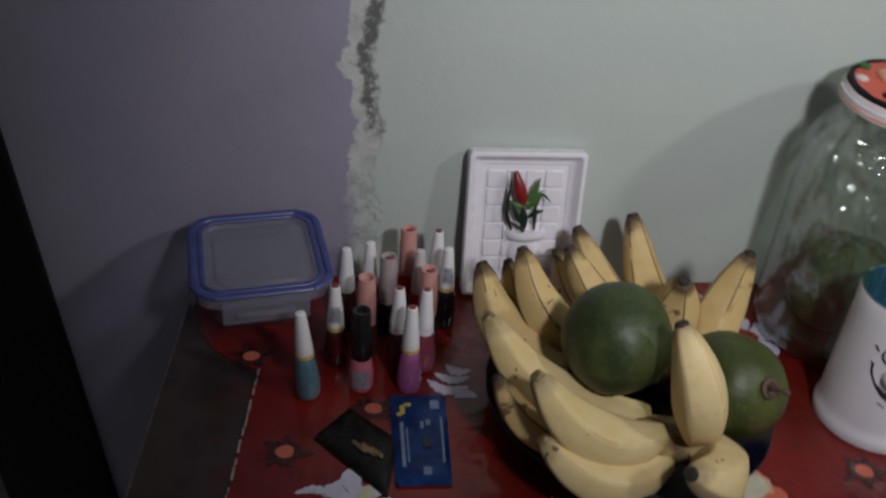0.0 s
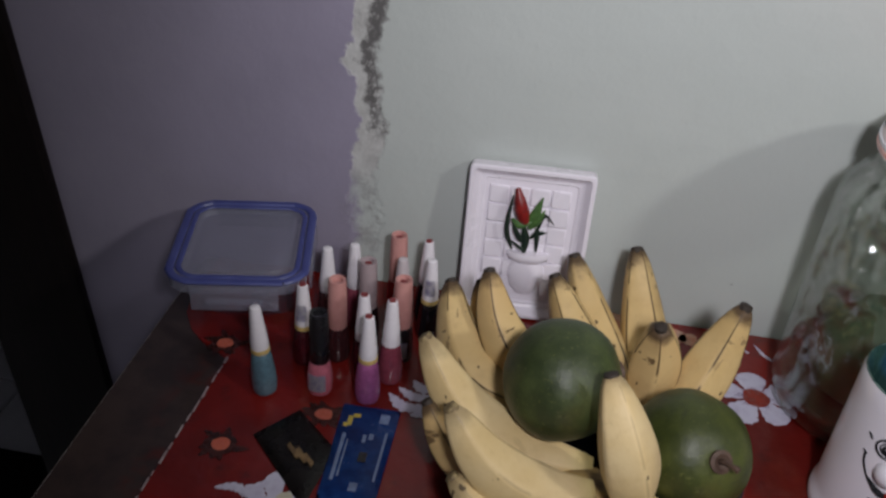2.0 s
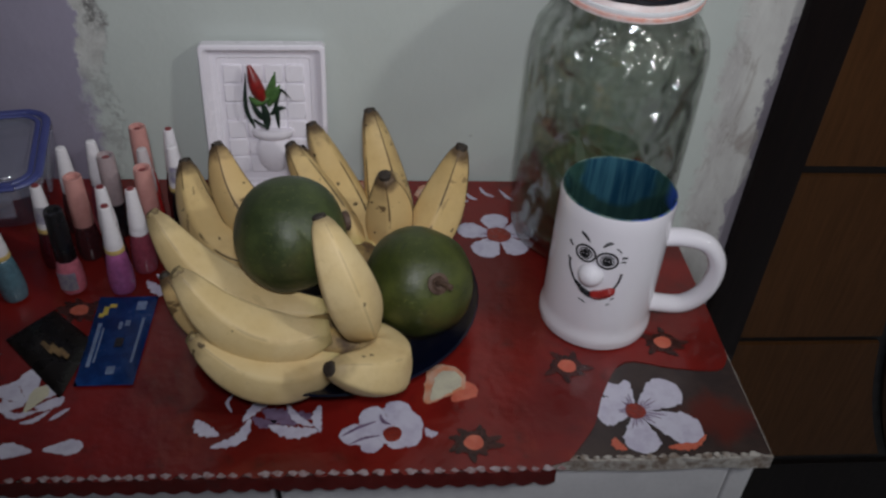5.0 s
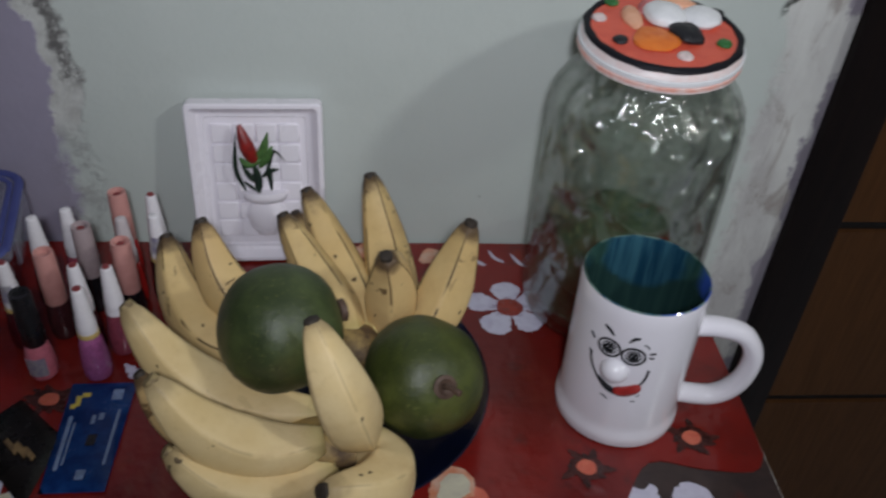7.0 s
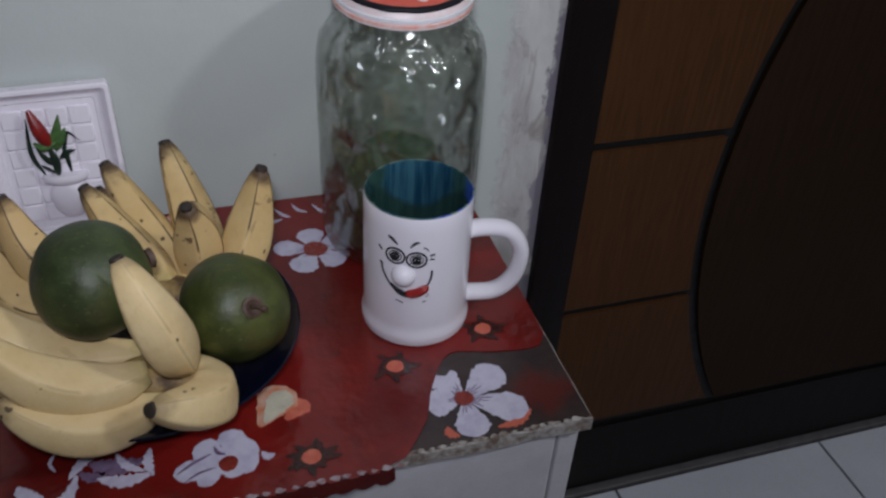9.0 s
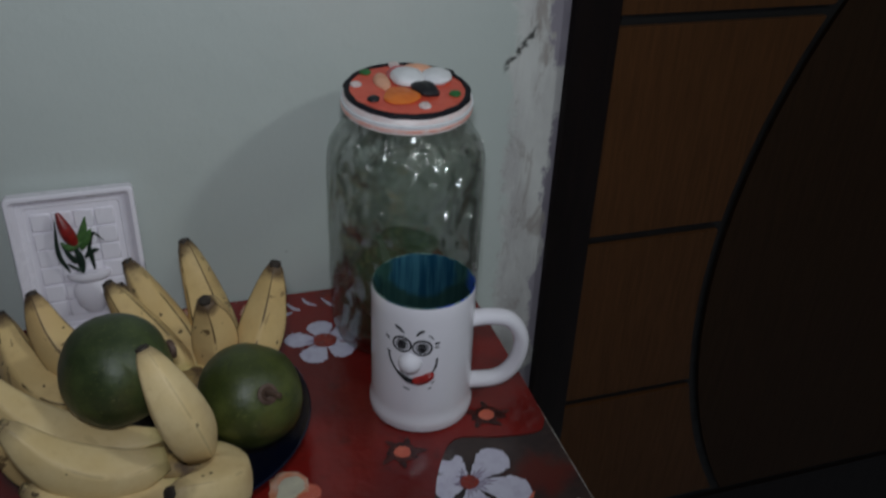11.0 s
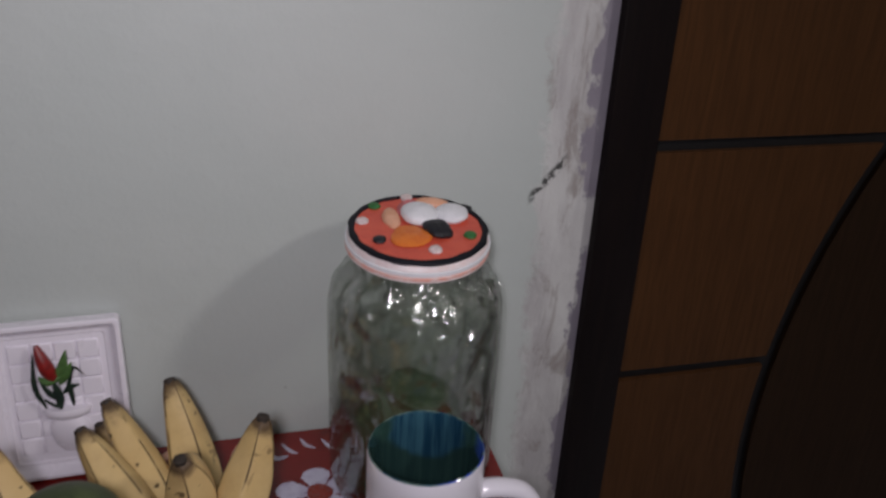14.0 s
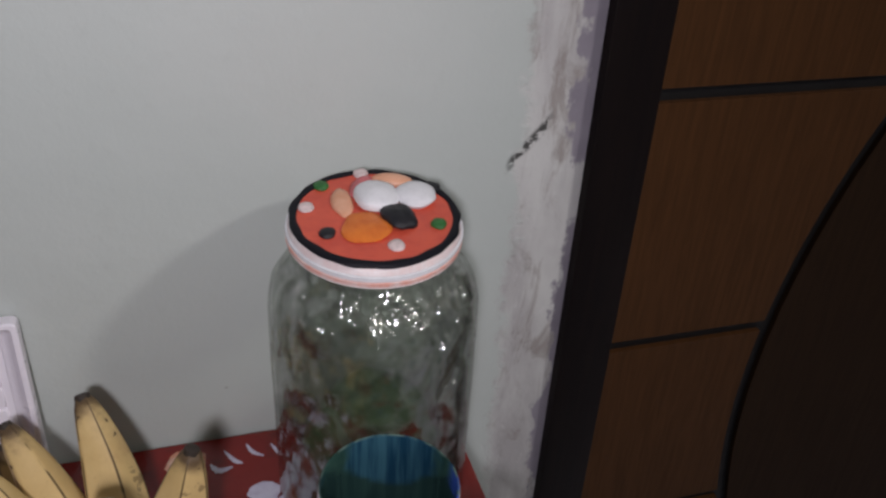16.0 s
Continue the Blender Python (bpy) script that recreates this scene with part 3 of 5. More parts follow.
levels = [FLOOR + 0.17, 0.459, 0.714, 0.980, 1.247, 1.40]
half = 0.0065
for a, b in zip(levels, levels[1:]):
    zs = [a + half + (b - a - 2 * half) * i / 10 for i in range(11)]
    outline = [(DOOR_X0 + 0.004, zs[0])] + [(groove_x(z) - half * 1.15, z) for z in zs] + [(DOOR_X0 + 0.004, zs[-1])]
    panel = prism(outline, 0, 0.006)
    bmesh.ops.transform(panel, matrix=Matrix(((1, 0, 0, 0), (0, 0, -1, 0.004), (0, 1, 0, 0), (0, 0, 0, 1))), verts=panel.verts)
    part("panel", panel, "door_wood", door, smooth=False)
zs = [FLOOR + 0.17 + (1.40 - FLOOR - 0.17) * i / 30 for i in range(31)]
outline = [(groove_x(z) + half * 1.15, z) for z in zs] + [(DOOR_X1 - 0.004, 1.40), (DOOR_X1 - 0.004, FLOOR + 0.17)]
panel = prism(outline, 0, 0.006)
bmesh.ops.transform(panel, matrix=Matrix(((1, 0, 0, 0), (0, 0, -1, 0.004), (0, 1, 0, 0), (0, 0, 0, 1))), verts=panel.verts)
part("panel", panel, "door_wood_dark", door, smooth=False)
part("panel", box(DOOR_X0 + 0.004, DOOR_X1 - 0.004, -0.002, 0.004, 1.413, DOOR_H - 0.01), "door_wood", door, smooth=False)
part("bottom_rail", box(DOOR_X0 + 0.004, DOOR_X1 - 0.004, -0.002, 0.004, FLOOR + 0.014, FLOOR + 0.157), "frame_wood", door, smooth=False)

# ---- the cabinet ----
CX0, CX1, CY0, CY1 = -0.117, 0.527, 0.312, 0.634
cabinet = thing("cabinet", Matrix.Translation((0, 0, FLOOR)), "small white painted cabinet with chipped edges against the wall", "cabinet")
H = TOP - FLOOR
rnd = random.Random(4)


def chipped_slab(x0, x1, y0, y1, z0, z1, seed):
    """A board whose front edges are nibbled."""
    b = box(x0, x1, y0, y1, z0, z1)
    bmesh.ops.subdivide_edges(b, edges=[e for e in b.edges if abs(e.verts[0].co.x - e.verts[1].co.x) > 0.1], cuts=70)
    for v in b.verts:
        n = noise.noise(Vector((v.co.x * 55, v.co.z * 60, seed)))
        if v.co.y < y0 + 0.001:
            v.co.y += 0.0022 * max(0, n) + 0.0006 * n
            v.co.z += 0.0012 * n
    return b


part("top_board", chipped_slab(CX0, CX1, CY0, CY1, H - 0.012, H - 0.0012, 3), "chipped", cabinet, "worn board with chipped edge", smooth=False)
part("side_panel", box(CX0 + 0.004, CX0 + 0.020, CY0 + 0.008, CY1, 0.0, H - 0.0125, 0.0015), "cabinet", cabinet, smooth=False)
part("side_panel", box(CX1 - 0.020, CX1 - 0.004, CY0 + 0.008, CY1, 0.0, H - 0.0125, 0.0015), "cabinet", cabinet, smooth=False)
part("back_panel", box(CX0 + 0.021, CX1 - 0.021, CY1 - 0.008, CY1 - 0.001, 0.02, H - 0.0125), "cabinet", cabinet, smooth=False)
drawer_z = [(H - 0.19, H - 0.015), (H - 0.375, H - 0.197), (0.03, H - 0.382)]
for x0, x1 in ((CX0 + 0.022, 0.199), (0.203, CX1 - 0.024)):
    for z0, z1 in drawer_z:
        part("drawer_front", box(x0, x1, CY0 + 0.004, CY0 + 0.018, z0, z1, 0.002), "cabinet", cabinet, smooth=False)

# printed sheet stuck on the board
sheet = part("vinyl_sheet", box(CX0 + 0.001, CX1 - 0.001, CY0 + 0.002, CY1 - 0.001, TOP - 0.0010, TOP - 0.0004), "vinyl", None,
             "glossy brown printed vinyl sheet on the cabinet top", smooth=False)
tagged(sheet, category="table cover")


# ---- tablecloth ----
def cloth_outline():
    pts = [(-0.032, 0.316)]
    x = -0.018
    while x < 0.372:                               # scalloped front hem
        pts += [(x, 0.3065), (x + 0.0035, 0.3035), (x + 0.0085, 0.3035), (x + 0.012, 0.3065)]
        x += 0.0135
    for p in spline([(0.390, 0.312, 0), (0.412, 0.340, 0), (0.424, 0.368, 0), (0.446, 0.398, 0), (0.480, 0.392, 0), (0.514, 0.389, 0), (0.5255, 0.402, 0)], 24):
        pts.append((p.x, p.y))
    pts += [(0.5265, 0.45), (0.5265, 0.6325), (-0.104, 0.6325), (-0.106, 0.58), (-0.099, 0.548), (-0.086, 0.528), (-0.070, 0.514), (-0.056, 0.507), (-0.0455, 0.500)]
    pts += [(-0.0465, 0.45), (-0.0495, 0.40), (-0.0515, 0.340)]
    return pts


cloth = thing("tablecloth", Matrix.Translation((0, 0, TOP)), "shiny dark red tablecloth printed with white flowers", "tablecloth")
b = prism(cloth_outline(), -0.0003, 0.0008)
part("cloth", b, "cloth", cloth, smooth=False)
# hem hanging over the front edge
hem = bmesh.new()
cols = []
for i in range(121):
    x = -0.018 + 0.398 * i / 120
    drop = 0.010 + 0.004 * abs(math.sin(i / 120 * math.pi * 29))
    cols.append([hem.verts.new((x, 0.3052 - 0.001 * k, 0.0004 - drop * k / 2)) for k in range(3)])
for a, c in zip(cols, cols[1:]):
    for k in range(2):
        hem.faces.new((a[k], c[k], c[k + 1], a[k + 1]))
bmesh.ops.solidify(hem, geom=hem.faces[:], thickness=0.0008)
part("hem", hem, "cloth", cloth, "scalloped red hem")
y = 0.348
while y < 0.498:                                   # pale worn edge
    length = 0.003 + 0.011 * rnd.random()
    x = -0.0517 + (y - 0.346) * 0.045 + 0.0006 * (rnd.random() - 0.5)
    w = 0.0004 + 0.0006 * rnd.random()
    part("stitch", box(x - w, x + w, y, y + length, 0.0008, 0.0013, 0.0002, 1), "lace", cloth)
    y += length + 0.001 + 0.006 * rnd.random() ** 2
for i in range(4):
    p = Vector((-0.0515, 0.342, 0)).lerp(Vector((-0.034, 0.316, 0)), (i + 0.3) / 4)
    part("stitch", box(p.x - 0.0009, p.x + 0.0009, p.y - 0.003, p.y + 0.002, 0.0008, 0.0013, 0.0003, 1), "lace", cloth)


def swish(points, width, parent, material="petal", z=0.0009):
    """A tapering printed brush stroke."""
    line = spline([(x, y, 0) for x, y in points], 16)
    left, right = [], []
    for i, p in enumerate(line):
        d = (line[min(i + 1, 16)] - line[max(i - 1, 0)]).normalized()
        w = width * (0.12 + math.sin(math.pi * i / 16) ** 0.8) * (1 + 0.25 * math.sin(i * 1.9 + p.x * 300))
        left.append((p.x - d.y * w, p.y + d.x * w))
        right.append((p.x + d.y * w, p.y - d.x * w))
    return part("petal", prism(left + right[::-1], z, z + 0.0004), material, parent, smooth=False)


def petal(cx, cy, angle, length, width, base, parent, material="petal", notch=0.12, z=0.0009):
    """One printed petal, pointing outwards from a flower's middle."""
    a = radians(angle)
    n, side = 14, []
    for i in range(n + 1):
        t = base / length + (1 - base / length) * i / n
        k = (t / 0.66) ** 0.85 if t < 0.66 else math.sqrt(max(0.0, 1 - ((t - 0.66) / 0.34) ** 2))
        side.append((length * t, width * max(0.06, k)))
    wave = [1 + 0.06 * math.sin(i * 1.7 + angle) + 0.05 * math.sin(i * 3.1 + cx * 400) for i in range(n + 1)]
    loop = [(x, -w * wave[i]) for i, (x, w) in enumerate(side)] + [(x, w * wave[n - i]) for i, (x, w) in reversed(list(enumerate(side)))]
    pts = [(cx + x * math.cos(a) - y * math.sin(a), cy + x * math.sin(a) + y * math.cos(a)) for x, y in loop]
    return part("petal", prism(pts, z, z + 0.0004), material, parent, smooth=False)


def disc(cx, cy, r, parent, material, name="flower_centre", z=0.0013, squash=1.0, wob=0.06):
    pts = [(cx + r * (1 + wob * math.sin(3 * a + cx * 90)) * math.cos(a), cy + r * squash * (1 + wob * math.cos(2 * a + cy * 70)) * math.sin(a))
           for a in [2 * math.pi * i / 22 for i in range(22)]]
    return part(name, prism(pts, z, z + 0.0004), material, parent, smooth=False)


def flower(cx, cy, r, parent, turn, petals=5, z=0.0009, shapes=None, heart=0.17):
    """Printed flower; shapes gives each petal's own angle, length and half width."""
    if not shapes:
        shapes = [(turn + 360 / petals * i, r * (0.88 + 0.22 * ((i * 37 + int(cx * 900)) % 10) / 10), r * (0.31 + 0.09 * ((i * 53 + int(cy * 700)) % 5) / 5)) for i in range(petals)]
    for i, (angle, length, width) in enumerate(shapes):
        petal(cx, cy, angle, length, width, r * max(0.10, heart - 0.06), parent, z=z + 0.00006 * i)
        for d in (-17, -6, 5, 16):                     # fine veins from the heart outwards
            t = radians(angle + d)
            far = length * (0.36 + 0.10 * math.sin(i * 2.1 + d))
            swish([(cx + q * math.cos(t), cy + q * math.sin(t)) for q in (r * 0.14, (r * 0.14 + far) / 2, far)], r * 0.008, parent, "petal_vein", z + 0.00055)
    disc(cx, cy, r * heart, parent, "print_centre", z=z + 0.0006)


def bud(cx, cy, parent, r=0.0066):
    """An orange dot with dark feathery strokes round it."""
    for i in range(15):
        a = 2 * math.pi * i / 15 + 0.2 * math.sin(i * 7.3 + cx * 60)
        far = r * (1.9 + 0.7 * math.sin(i * 4.1 + cy * 80))
        swish([(cx + q * 1.2 * math.cos(a + k), cy + q * math.sin(a + k)) for q, k in ((r * 0.7, 0), (far * 0.6, 0.06), (far, 0.16))], r * 0.36, parent, "print_dark", 0.0008 + 0.00002 * i)
    disc(cx, cy, r * 1.75, parent, "print_dark", "bud_ring", 0.0011, 0.80, 0.09)
    disc(cx, cy, r, parent, "print_orange", "bud_centre", 0.0013, 0.90)


flower(0.371, 0.549, 0.035, cloth, 20, heart=0.30)
# lavender flower seen from the side, with loose strokes beside it
for i, (angle, length, width) in enumerate(((140, 0.027, 0.0100), (186, 0.036, 0.0085), (216, 0.026, 0.0065), (80, 0.026, 0.0095), (32, 0.021, 0.0095), (-20, 0.019, 0.0095), (-70, 0.015, 0.0080), (-130, 0.012, 0.0070))):
    petal(0.277, 0.338, angle, length, width, 0.002, cloth, z=0.0009 + 0.00006 * i)
disc(0.276, 0.335, 0.0062, cloth, "print_centre", z=0.0016)
for pts, w in (([(0.243, 0.334), (0.254, 0.341), (0.266, 0.346)], 0.0009), ([(0.268, 0.352), (0.270, 0.346), (0.275, 0.343)], 0.0011), ([(0.248, 0.327), (0.257, 0.332), (0.268, 0.334)], 0.0007)):
    swish(pts, w, cloth, "petal_vein", 0.0015)
for pts, w in (([(0.148, 0.350), (0.153, 0.342), (0.164, 0.337)], 0.0042), ([(0.160, 0.327), (0.177, 0.334), (0.183, 0.350)], 0.0034), ([(0.178, 0.348), (0.186, 0.360), (0.199, 0.369)], 0.0030),
               ([(0.195, 0.344), (0.211, 0.338), (0.228, 0.340)], 0.0042), ([(0.229, 0.338), (0.226, 0.350), (0.228, 0.361)], 0.0028), ([(0.206, 0.362), (0.213, 0.350), (0.224, 0.343)], 0.0024),
               ([(0.169, 0.372), (0.166, 0.364), (0.170, 0.356)], 0.0010)):
    swish(pts, w, cloth, z=0.0011)
for pts, w in (([(0.190, 0.358), (0.205, 0.351), (0.224, 0.352)], 0.0060), ([(0.184, 0.352), (0.192, 0.346), (0.200, 0.348)], 0.0032)):
    swish(pts, w, cloth, "petal_vein", 0.0008)
swish([(0.298, 0.340), (0.301, 0.335), (0.306, 0.336)], 0.0024, cloth)
for pts, w in (([(-0.006, 0.376), (0.008, 0.379), (0.020, 0.372)], 0.0030), ([(0.014, 0.372), (0.024, 0.384), (0.036, 0.392)], 0.0030), ([(0.018, 0.366), (0.030, 0.356), (0.044, 0.360)], 0.0022),
               ([(0.044, 0.360), (0.052, 0.366), (0.058, 0.372)], 0.0034), ([(0.030, 0.384), (0.040, 0.378), (0.048, 0.380)], 0.0028), ([(0.024, 0.362), (0.020, 0.374), (0.030, 0.382)], 0.0016),
               ([(0.054, 0.352), (0.058, 0.356), (0.064, 0.362)], 0.0014), ([(0.036, 0.350), (0.044, 0.352), (0.052, 0.360)], 0.0016)):
    swish(pts, w, cloth)
for i, (angle, length, width) in enumerate(((104, 0.032, 0.0070), (146, 0.028, 0.0062), (48, 0.025, 0.0064), (188, 0.022, 0.0046))):
    petal(0.037, 0.366, angle, length, width, 0.003, cloth, z=0.0010 + 0.00005 * i)
petal(0.036, 0.357, 72, 0.026, 0.0058, 0.002, cloth, "petal_cream", z=0.0015)
petal(0.040, 0.362, 20, 0.020, 0.0042, 0.002, cloth, z=0.0011)
petal(0.052, 0.327, 176, 0.024, 0.0062, 0.002, cloth)
petal(0.055, 0.328, 6, 0.026, 0.0062, 0.002, cloth)
for pts, w in (([(0.088, 0.490), (0.102, 0.478), (0.120, 0.482)], 0.0045), ([(0.094, 0.498), (0.108, 0.490), (0.122, 0.494)], 0.0038), ([(0.104, 0.508), (0.112, 0.500), (0.124, 0.502)], 0.0040),
               ([(0.108, 0.470), (0.118, 0.474), (0.126, 0.470)], 0.0040)):
    swish(pts, w, cloth)
petal(0.298, 0.360, 55, 0.042, 0.0150, 0.002, cloth, "petal_peach")
petal(0.302, 0.362, 54, 0.034, 0.0095, 0.002, cloth, "petal_cream", z=0.0014)
petal(0.316, 0.362, 42, 0.024, 0.0085, 0.002, cloth, "print_orange", z=0.0008)
petal(0.240, 0.615, 20, 0.035, 0.012, 0.004, cloth, "petal_peach")
for pts, w in (([(0.345, 0.618), (0.352, 0.606), (0.358, 0.602)], 0.0016), ([(0.362, 0.622), (0.366, 0.612), (0.374, 0.606)], 0.0014), ([(0.334, 0.606), (0.340, 0.598), (0.350, 0.600)], 0.0022),
               ([(0.380, 0.618), (0.386, 0.606), (0.392, 0.600)], 0.0014)):
    swish(pts, w, cloth)
petal(0.300, 0.604, 40, 0.026, 0.010, 0.004, cloth, "petal_peach")
petal(0.330, 0.602, 120, 0.020, 0.009, 0.004, cloth, "petal_peach")
for p in ((-0.016, 0.413), (-0.053, 0.517), (0.046, 0.457), (0.403, 0.394), (0.480, 0.417), (0.329, 0.327)):
    bud(*p, cloth)
# pale lace trim along the front hem
x = -0.026
while x < 0.384:
    disc(x, 0.3055 + 0.0008 * rnd.random(), 0.0022 + 0.0014 * rnd.random(), cloth, "lace_pale", "lace_scallop", 0.0010, 0.55, 0.3)
    x += 0.0062 + 0.004 * rnd.random()
# the flower on the bare corner of the sheet
flower(0.443, 0.352, 0.042, sheet, 10, z=TOP - 0.0003,
       shapes=((112, 0.034, 0.0120), (34, 0.043, 0.0138), (-27, 0.047, 0.0135), (-93, 0.036, 0.0125), (178, 0.028, 0.0130)))
swish([(0.458, 0.321), (0.474, 0.3225), (0.487, 0.331)], 0.0030, sheet, "print_orange", TOP - 0.0004)
swish([(0.424, 0.330), (0.424, 0.324), (0.430, 0.320)], 0.0030, sheet, "print_orange", TOP - 0.0004)
x = 0.395
while x < 0.520:                                   # worn plastic scallops along the front of the sheet
    disc(x, 0.3142, 0.0018 + 0.0026 * rnd.random(), sheet, "chipped", "worn_spot", TOP - 0.0004, 0.45, 0.3)
    x += 0.0045 + 0.005 * rnd.random()
disc(0.4350, 0.3815, 0.0055, sheet, "vinyl", "dark_blot", TOP + 0.0002, 0.8, 0.2)


# ---- bowl with fruit ----
bowl = part("bowl", lathe([(0, 0), (0.050, 0), (0.056, 0.002), (0.080, 0.010), (0.1045, 0.026), (0.1065, 0.0275), (0.1055, 0.029), (0.102, 0.0275),
                           (0.078, 0.013), (0.055, 0.006), (0, 0.005)], 64), "bowl")
bowl.matrix_world = Matrix.Translation((0.235, 0.450, TOP + 0.0014))
tagged(bowl, "shallow dark blue plastic bowl under the fruit", "bowl")


def banana_mesh(base, mid, tip, r, seed):
    """A banana in world places, as a mesh with its five faint ridges; neck at base, blunt black end at tip."""
    base, mid, tip = Vector(base), Vector(mid), Vector(tip)
    r *= 1.07

    def width(u):
        if u < 0.45:
            return r * (0.42 + 0.60 * math.sin(u / 0.45 * math.pi / 2) ** 0.85)
        k = (u - 0.45) / 0.55
        return r * max(0.27, 0.27 + 0.75 * math.cos(k * math.pi / 2) ** 0.72)
    c = 2 * mid - (base + tip) / 2                     # the line passes through mid
    pts = [base.lerp(c, u).lerp(c.lerp(tip, u), u) for u in (0, 0.25, 0.5, 0.75, 1)]
    return tube(pts, width, 30, 40, 0.0, 1.0, lobes=5, facet=0.62)


def banana(base, mid, tip, r, material, parent, seed=0):
    bm = banana_mesh(base, mid, tip, r, seed)
    ob = part("banana", bm, material, parent, angle=80)
    end = (Vector(tip) - Vector(mid)).normalized()
    cap = lathe([(0, -0.004), (r * 0.29, -0.004), (r * 0.30, -0.001), (r * 0.27, 0.0020), (r * 0.14, 0.0028), (0, 0.0022)], 12)
    bmesh.ops.transform(cap, matrix=Matrix.Translation(tip) @ end.to_track_quat("Z", "Y").to_matrix().to_4x4(), verts=cap.verts)
    part("tip", cap, "grey_tip" if material == "banana_c" and seed not in (24, 25) else "black_tip", ob)
    return ob


hand_back = thing("banana_hand", Matrix(), "hand of ripe yellow bananas fanned out in the bowl", "bananas", "banana hands in the bowl")
hand_front = thing("banana_hand", Matrix(), "hand of pale yellow bananas lying over the bowl's rim", "bananas", "banana hands in the bowl")
BACK = [
    ((0.186, 0.450, 0.800), (0.148, 0.476, 0.807), (0.126, 0.514, 0.846), 0.0165, "banana"),
    ((0.205, 0.465, 0.808), (0.172, 0.480, 0.826), (0.153, 0.502, 0.868), 0.0150, "banana_b"),
    ((0.200, 0.480, 0.800), (0.165, 0.498, 0.808), (0.147, 0.520, 0.845), 0.0130, "banana_b"),
    ((0.262, 0.475, 0.790), (0.246, 0.532, 0.788), (0.214, 0.581, 0.839), 0.0165, "banana"),
    ((0.252, 0.470, 0.795), (0.232, 0.508, 0.800), (0.200, 0.545, 0.842), 0.0160, "banana"),
    ((0.240, 0.500, 0.785), (0.222, 0.560, 0.775), (0.203, 0.598, 0.806), 0.0135, "banana_b"),
    ((0.277, 0.478, 0.790), (0.276, 0.540, 0.790), (0.261, 0.587, 0.849), 0.0175, "banana"),
    ((0.272, 0.480, 0.782), (0.276, 0.492, 0.818), (0.272, 0.482, 0.856), 0.0160, "banana_b"),
    ((0.294, 0.466, 0.788), (0.313, 0.498, 0.812), (0.328, 0.505, 0.866), 0.0165, "banana"),
]
FRONT = [
    ((0.236, 0.404, 0.796), (0.168, 0.411, 0.809), (0.121, 0.431, 0.859), 0.0165, "banana_c"),
    ((0.206, 0.400, 0.785), (0.160, 0.397, 0.790), (0.128, 0.408, 0.826), 0.0135, "banana_b"),
    ((0.236, 0.374, 0.808), (0.186, 0.368, 0.813), (0.146, 0.374, 0.857), 0.0165, "banana_c"),
    ((0.242, 0.370, 0.789), (0.196, 0.355, 0.787), (0.152, 0.359, 0.817), 0.0154, "banana_c"),
    ((0.260, 0.386, 0.798), (0.270, 0.353, 0.796), (0.238, 0.329, 0.820), 0.0170, "banana_c"),
    ((0.259, 0.380, 0.801), (0.249, 0.365, 0.848), (0.232, 0.381, 0.893), 0.0156, "banana_c"),
]
for i, (base, mid, tip, r, m) in enumerate(BACK):
    banana(base, mid, tip, r, m, hand_back, i)
for i, (base, mid, tip, r, m) in enumerate(FRONT):
    banana(base, mid, tip, r, m, hand_front, i + 20)
for hand, c in ((hand_back, (0.240, 0.468, 0.790)), (hand_front, (0.243, 0.385, 0.792))):
    crown = blob(0.030, 0.020, 0.014, 3, 0.3)
    bmesh.ops.translate(crown, vec=c, verts=crown.verts)
    part("crown", crown, "banana_crown", hand)


def mango(place, size, material, label, stalk, stalk_dir):
    root = thing("mango", Matrix.Translation(place), label, "mango", "mangoes in the bowl")
    bm = blob(size[0], size[1], size[2], place[0] * 10, 0.06, 40, 28)
    part("flesh", bm, material, root, angle=80)
    d = Vector(stalk_dir).normalized()
    m = Matrix.Translation(Vector(stalk)) @ d.to_track_quat("Z", "Y").to_matrix().to_4x4()
    scar = lathe([(0, -0.004), (0.0065, -0.003), (0.0072, 0.0008), (0.0050, 0.0016), (0.0030, -0.0004), (0, -0.001)], 16)
    bmesh.ops.transform(scar, matrix=m, verts=scar.verts)
    part("stem_scar", scar, "stem", root)
    return root, m


mango_1, _ = mango((0.209, 0.424, 0.8485), (0.0370, 0.0385, 0.0385), "mango", "large dark green mango resting on the bananas", (0.036, 0.020, -0.004), (0.9, 0.45, -0.1))
mango_2, sm = mango((0.295, 0.416, 0.814), (0.0370, 0.0390, 0.0375), "mango_b", "olive green mango with a brown stem end", (0.010, -0.030, 0.0235), (0.30, -0.80, 0.60))
stick = tube([(0, 0, -0.002), (0.0005, 0.0005, 0.004), (0.002, -0.001, 0.009), (0.004, -0.003, 0.0125)], lambda u: 0.0017 + 0.0004 * math.sin(9 * u), 10, 8)
bmesh.ops.transform(stick, matrix=sm, verts=stick.verts)
part("stalk", stick, "stem", mango_2)


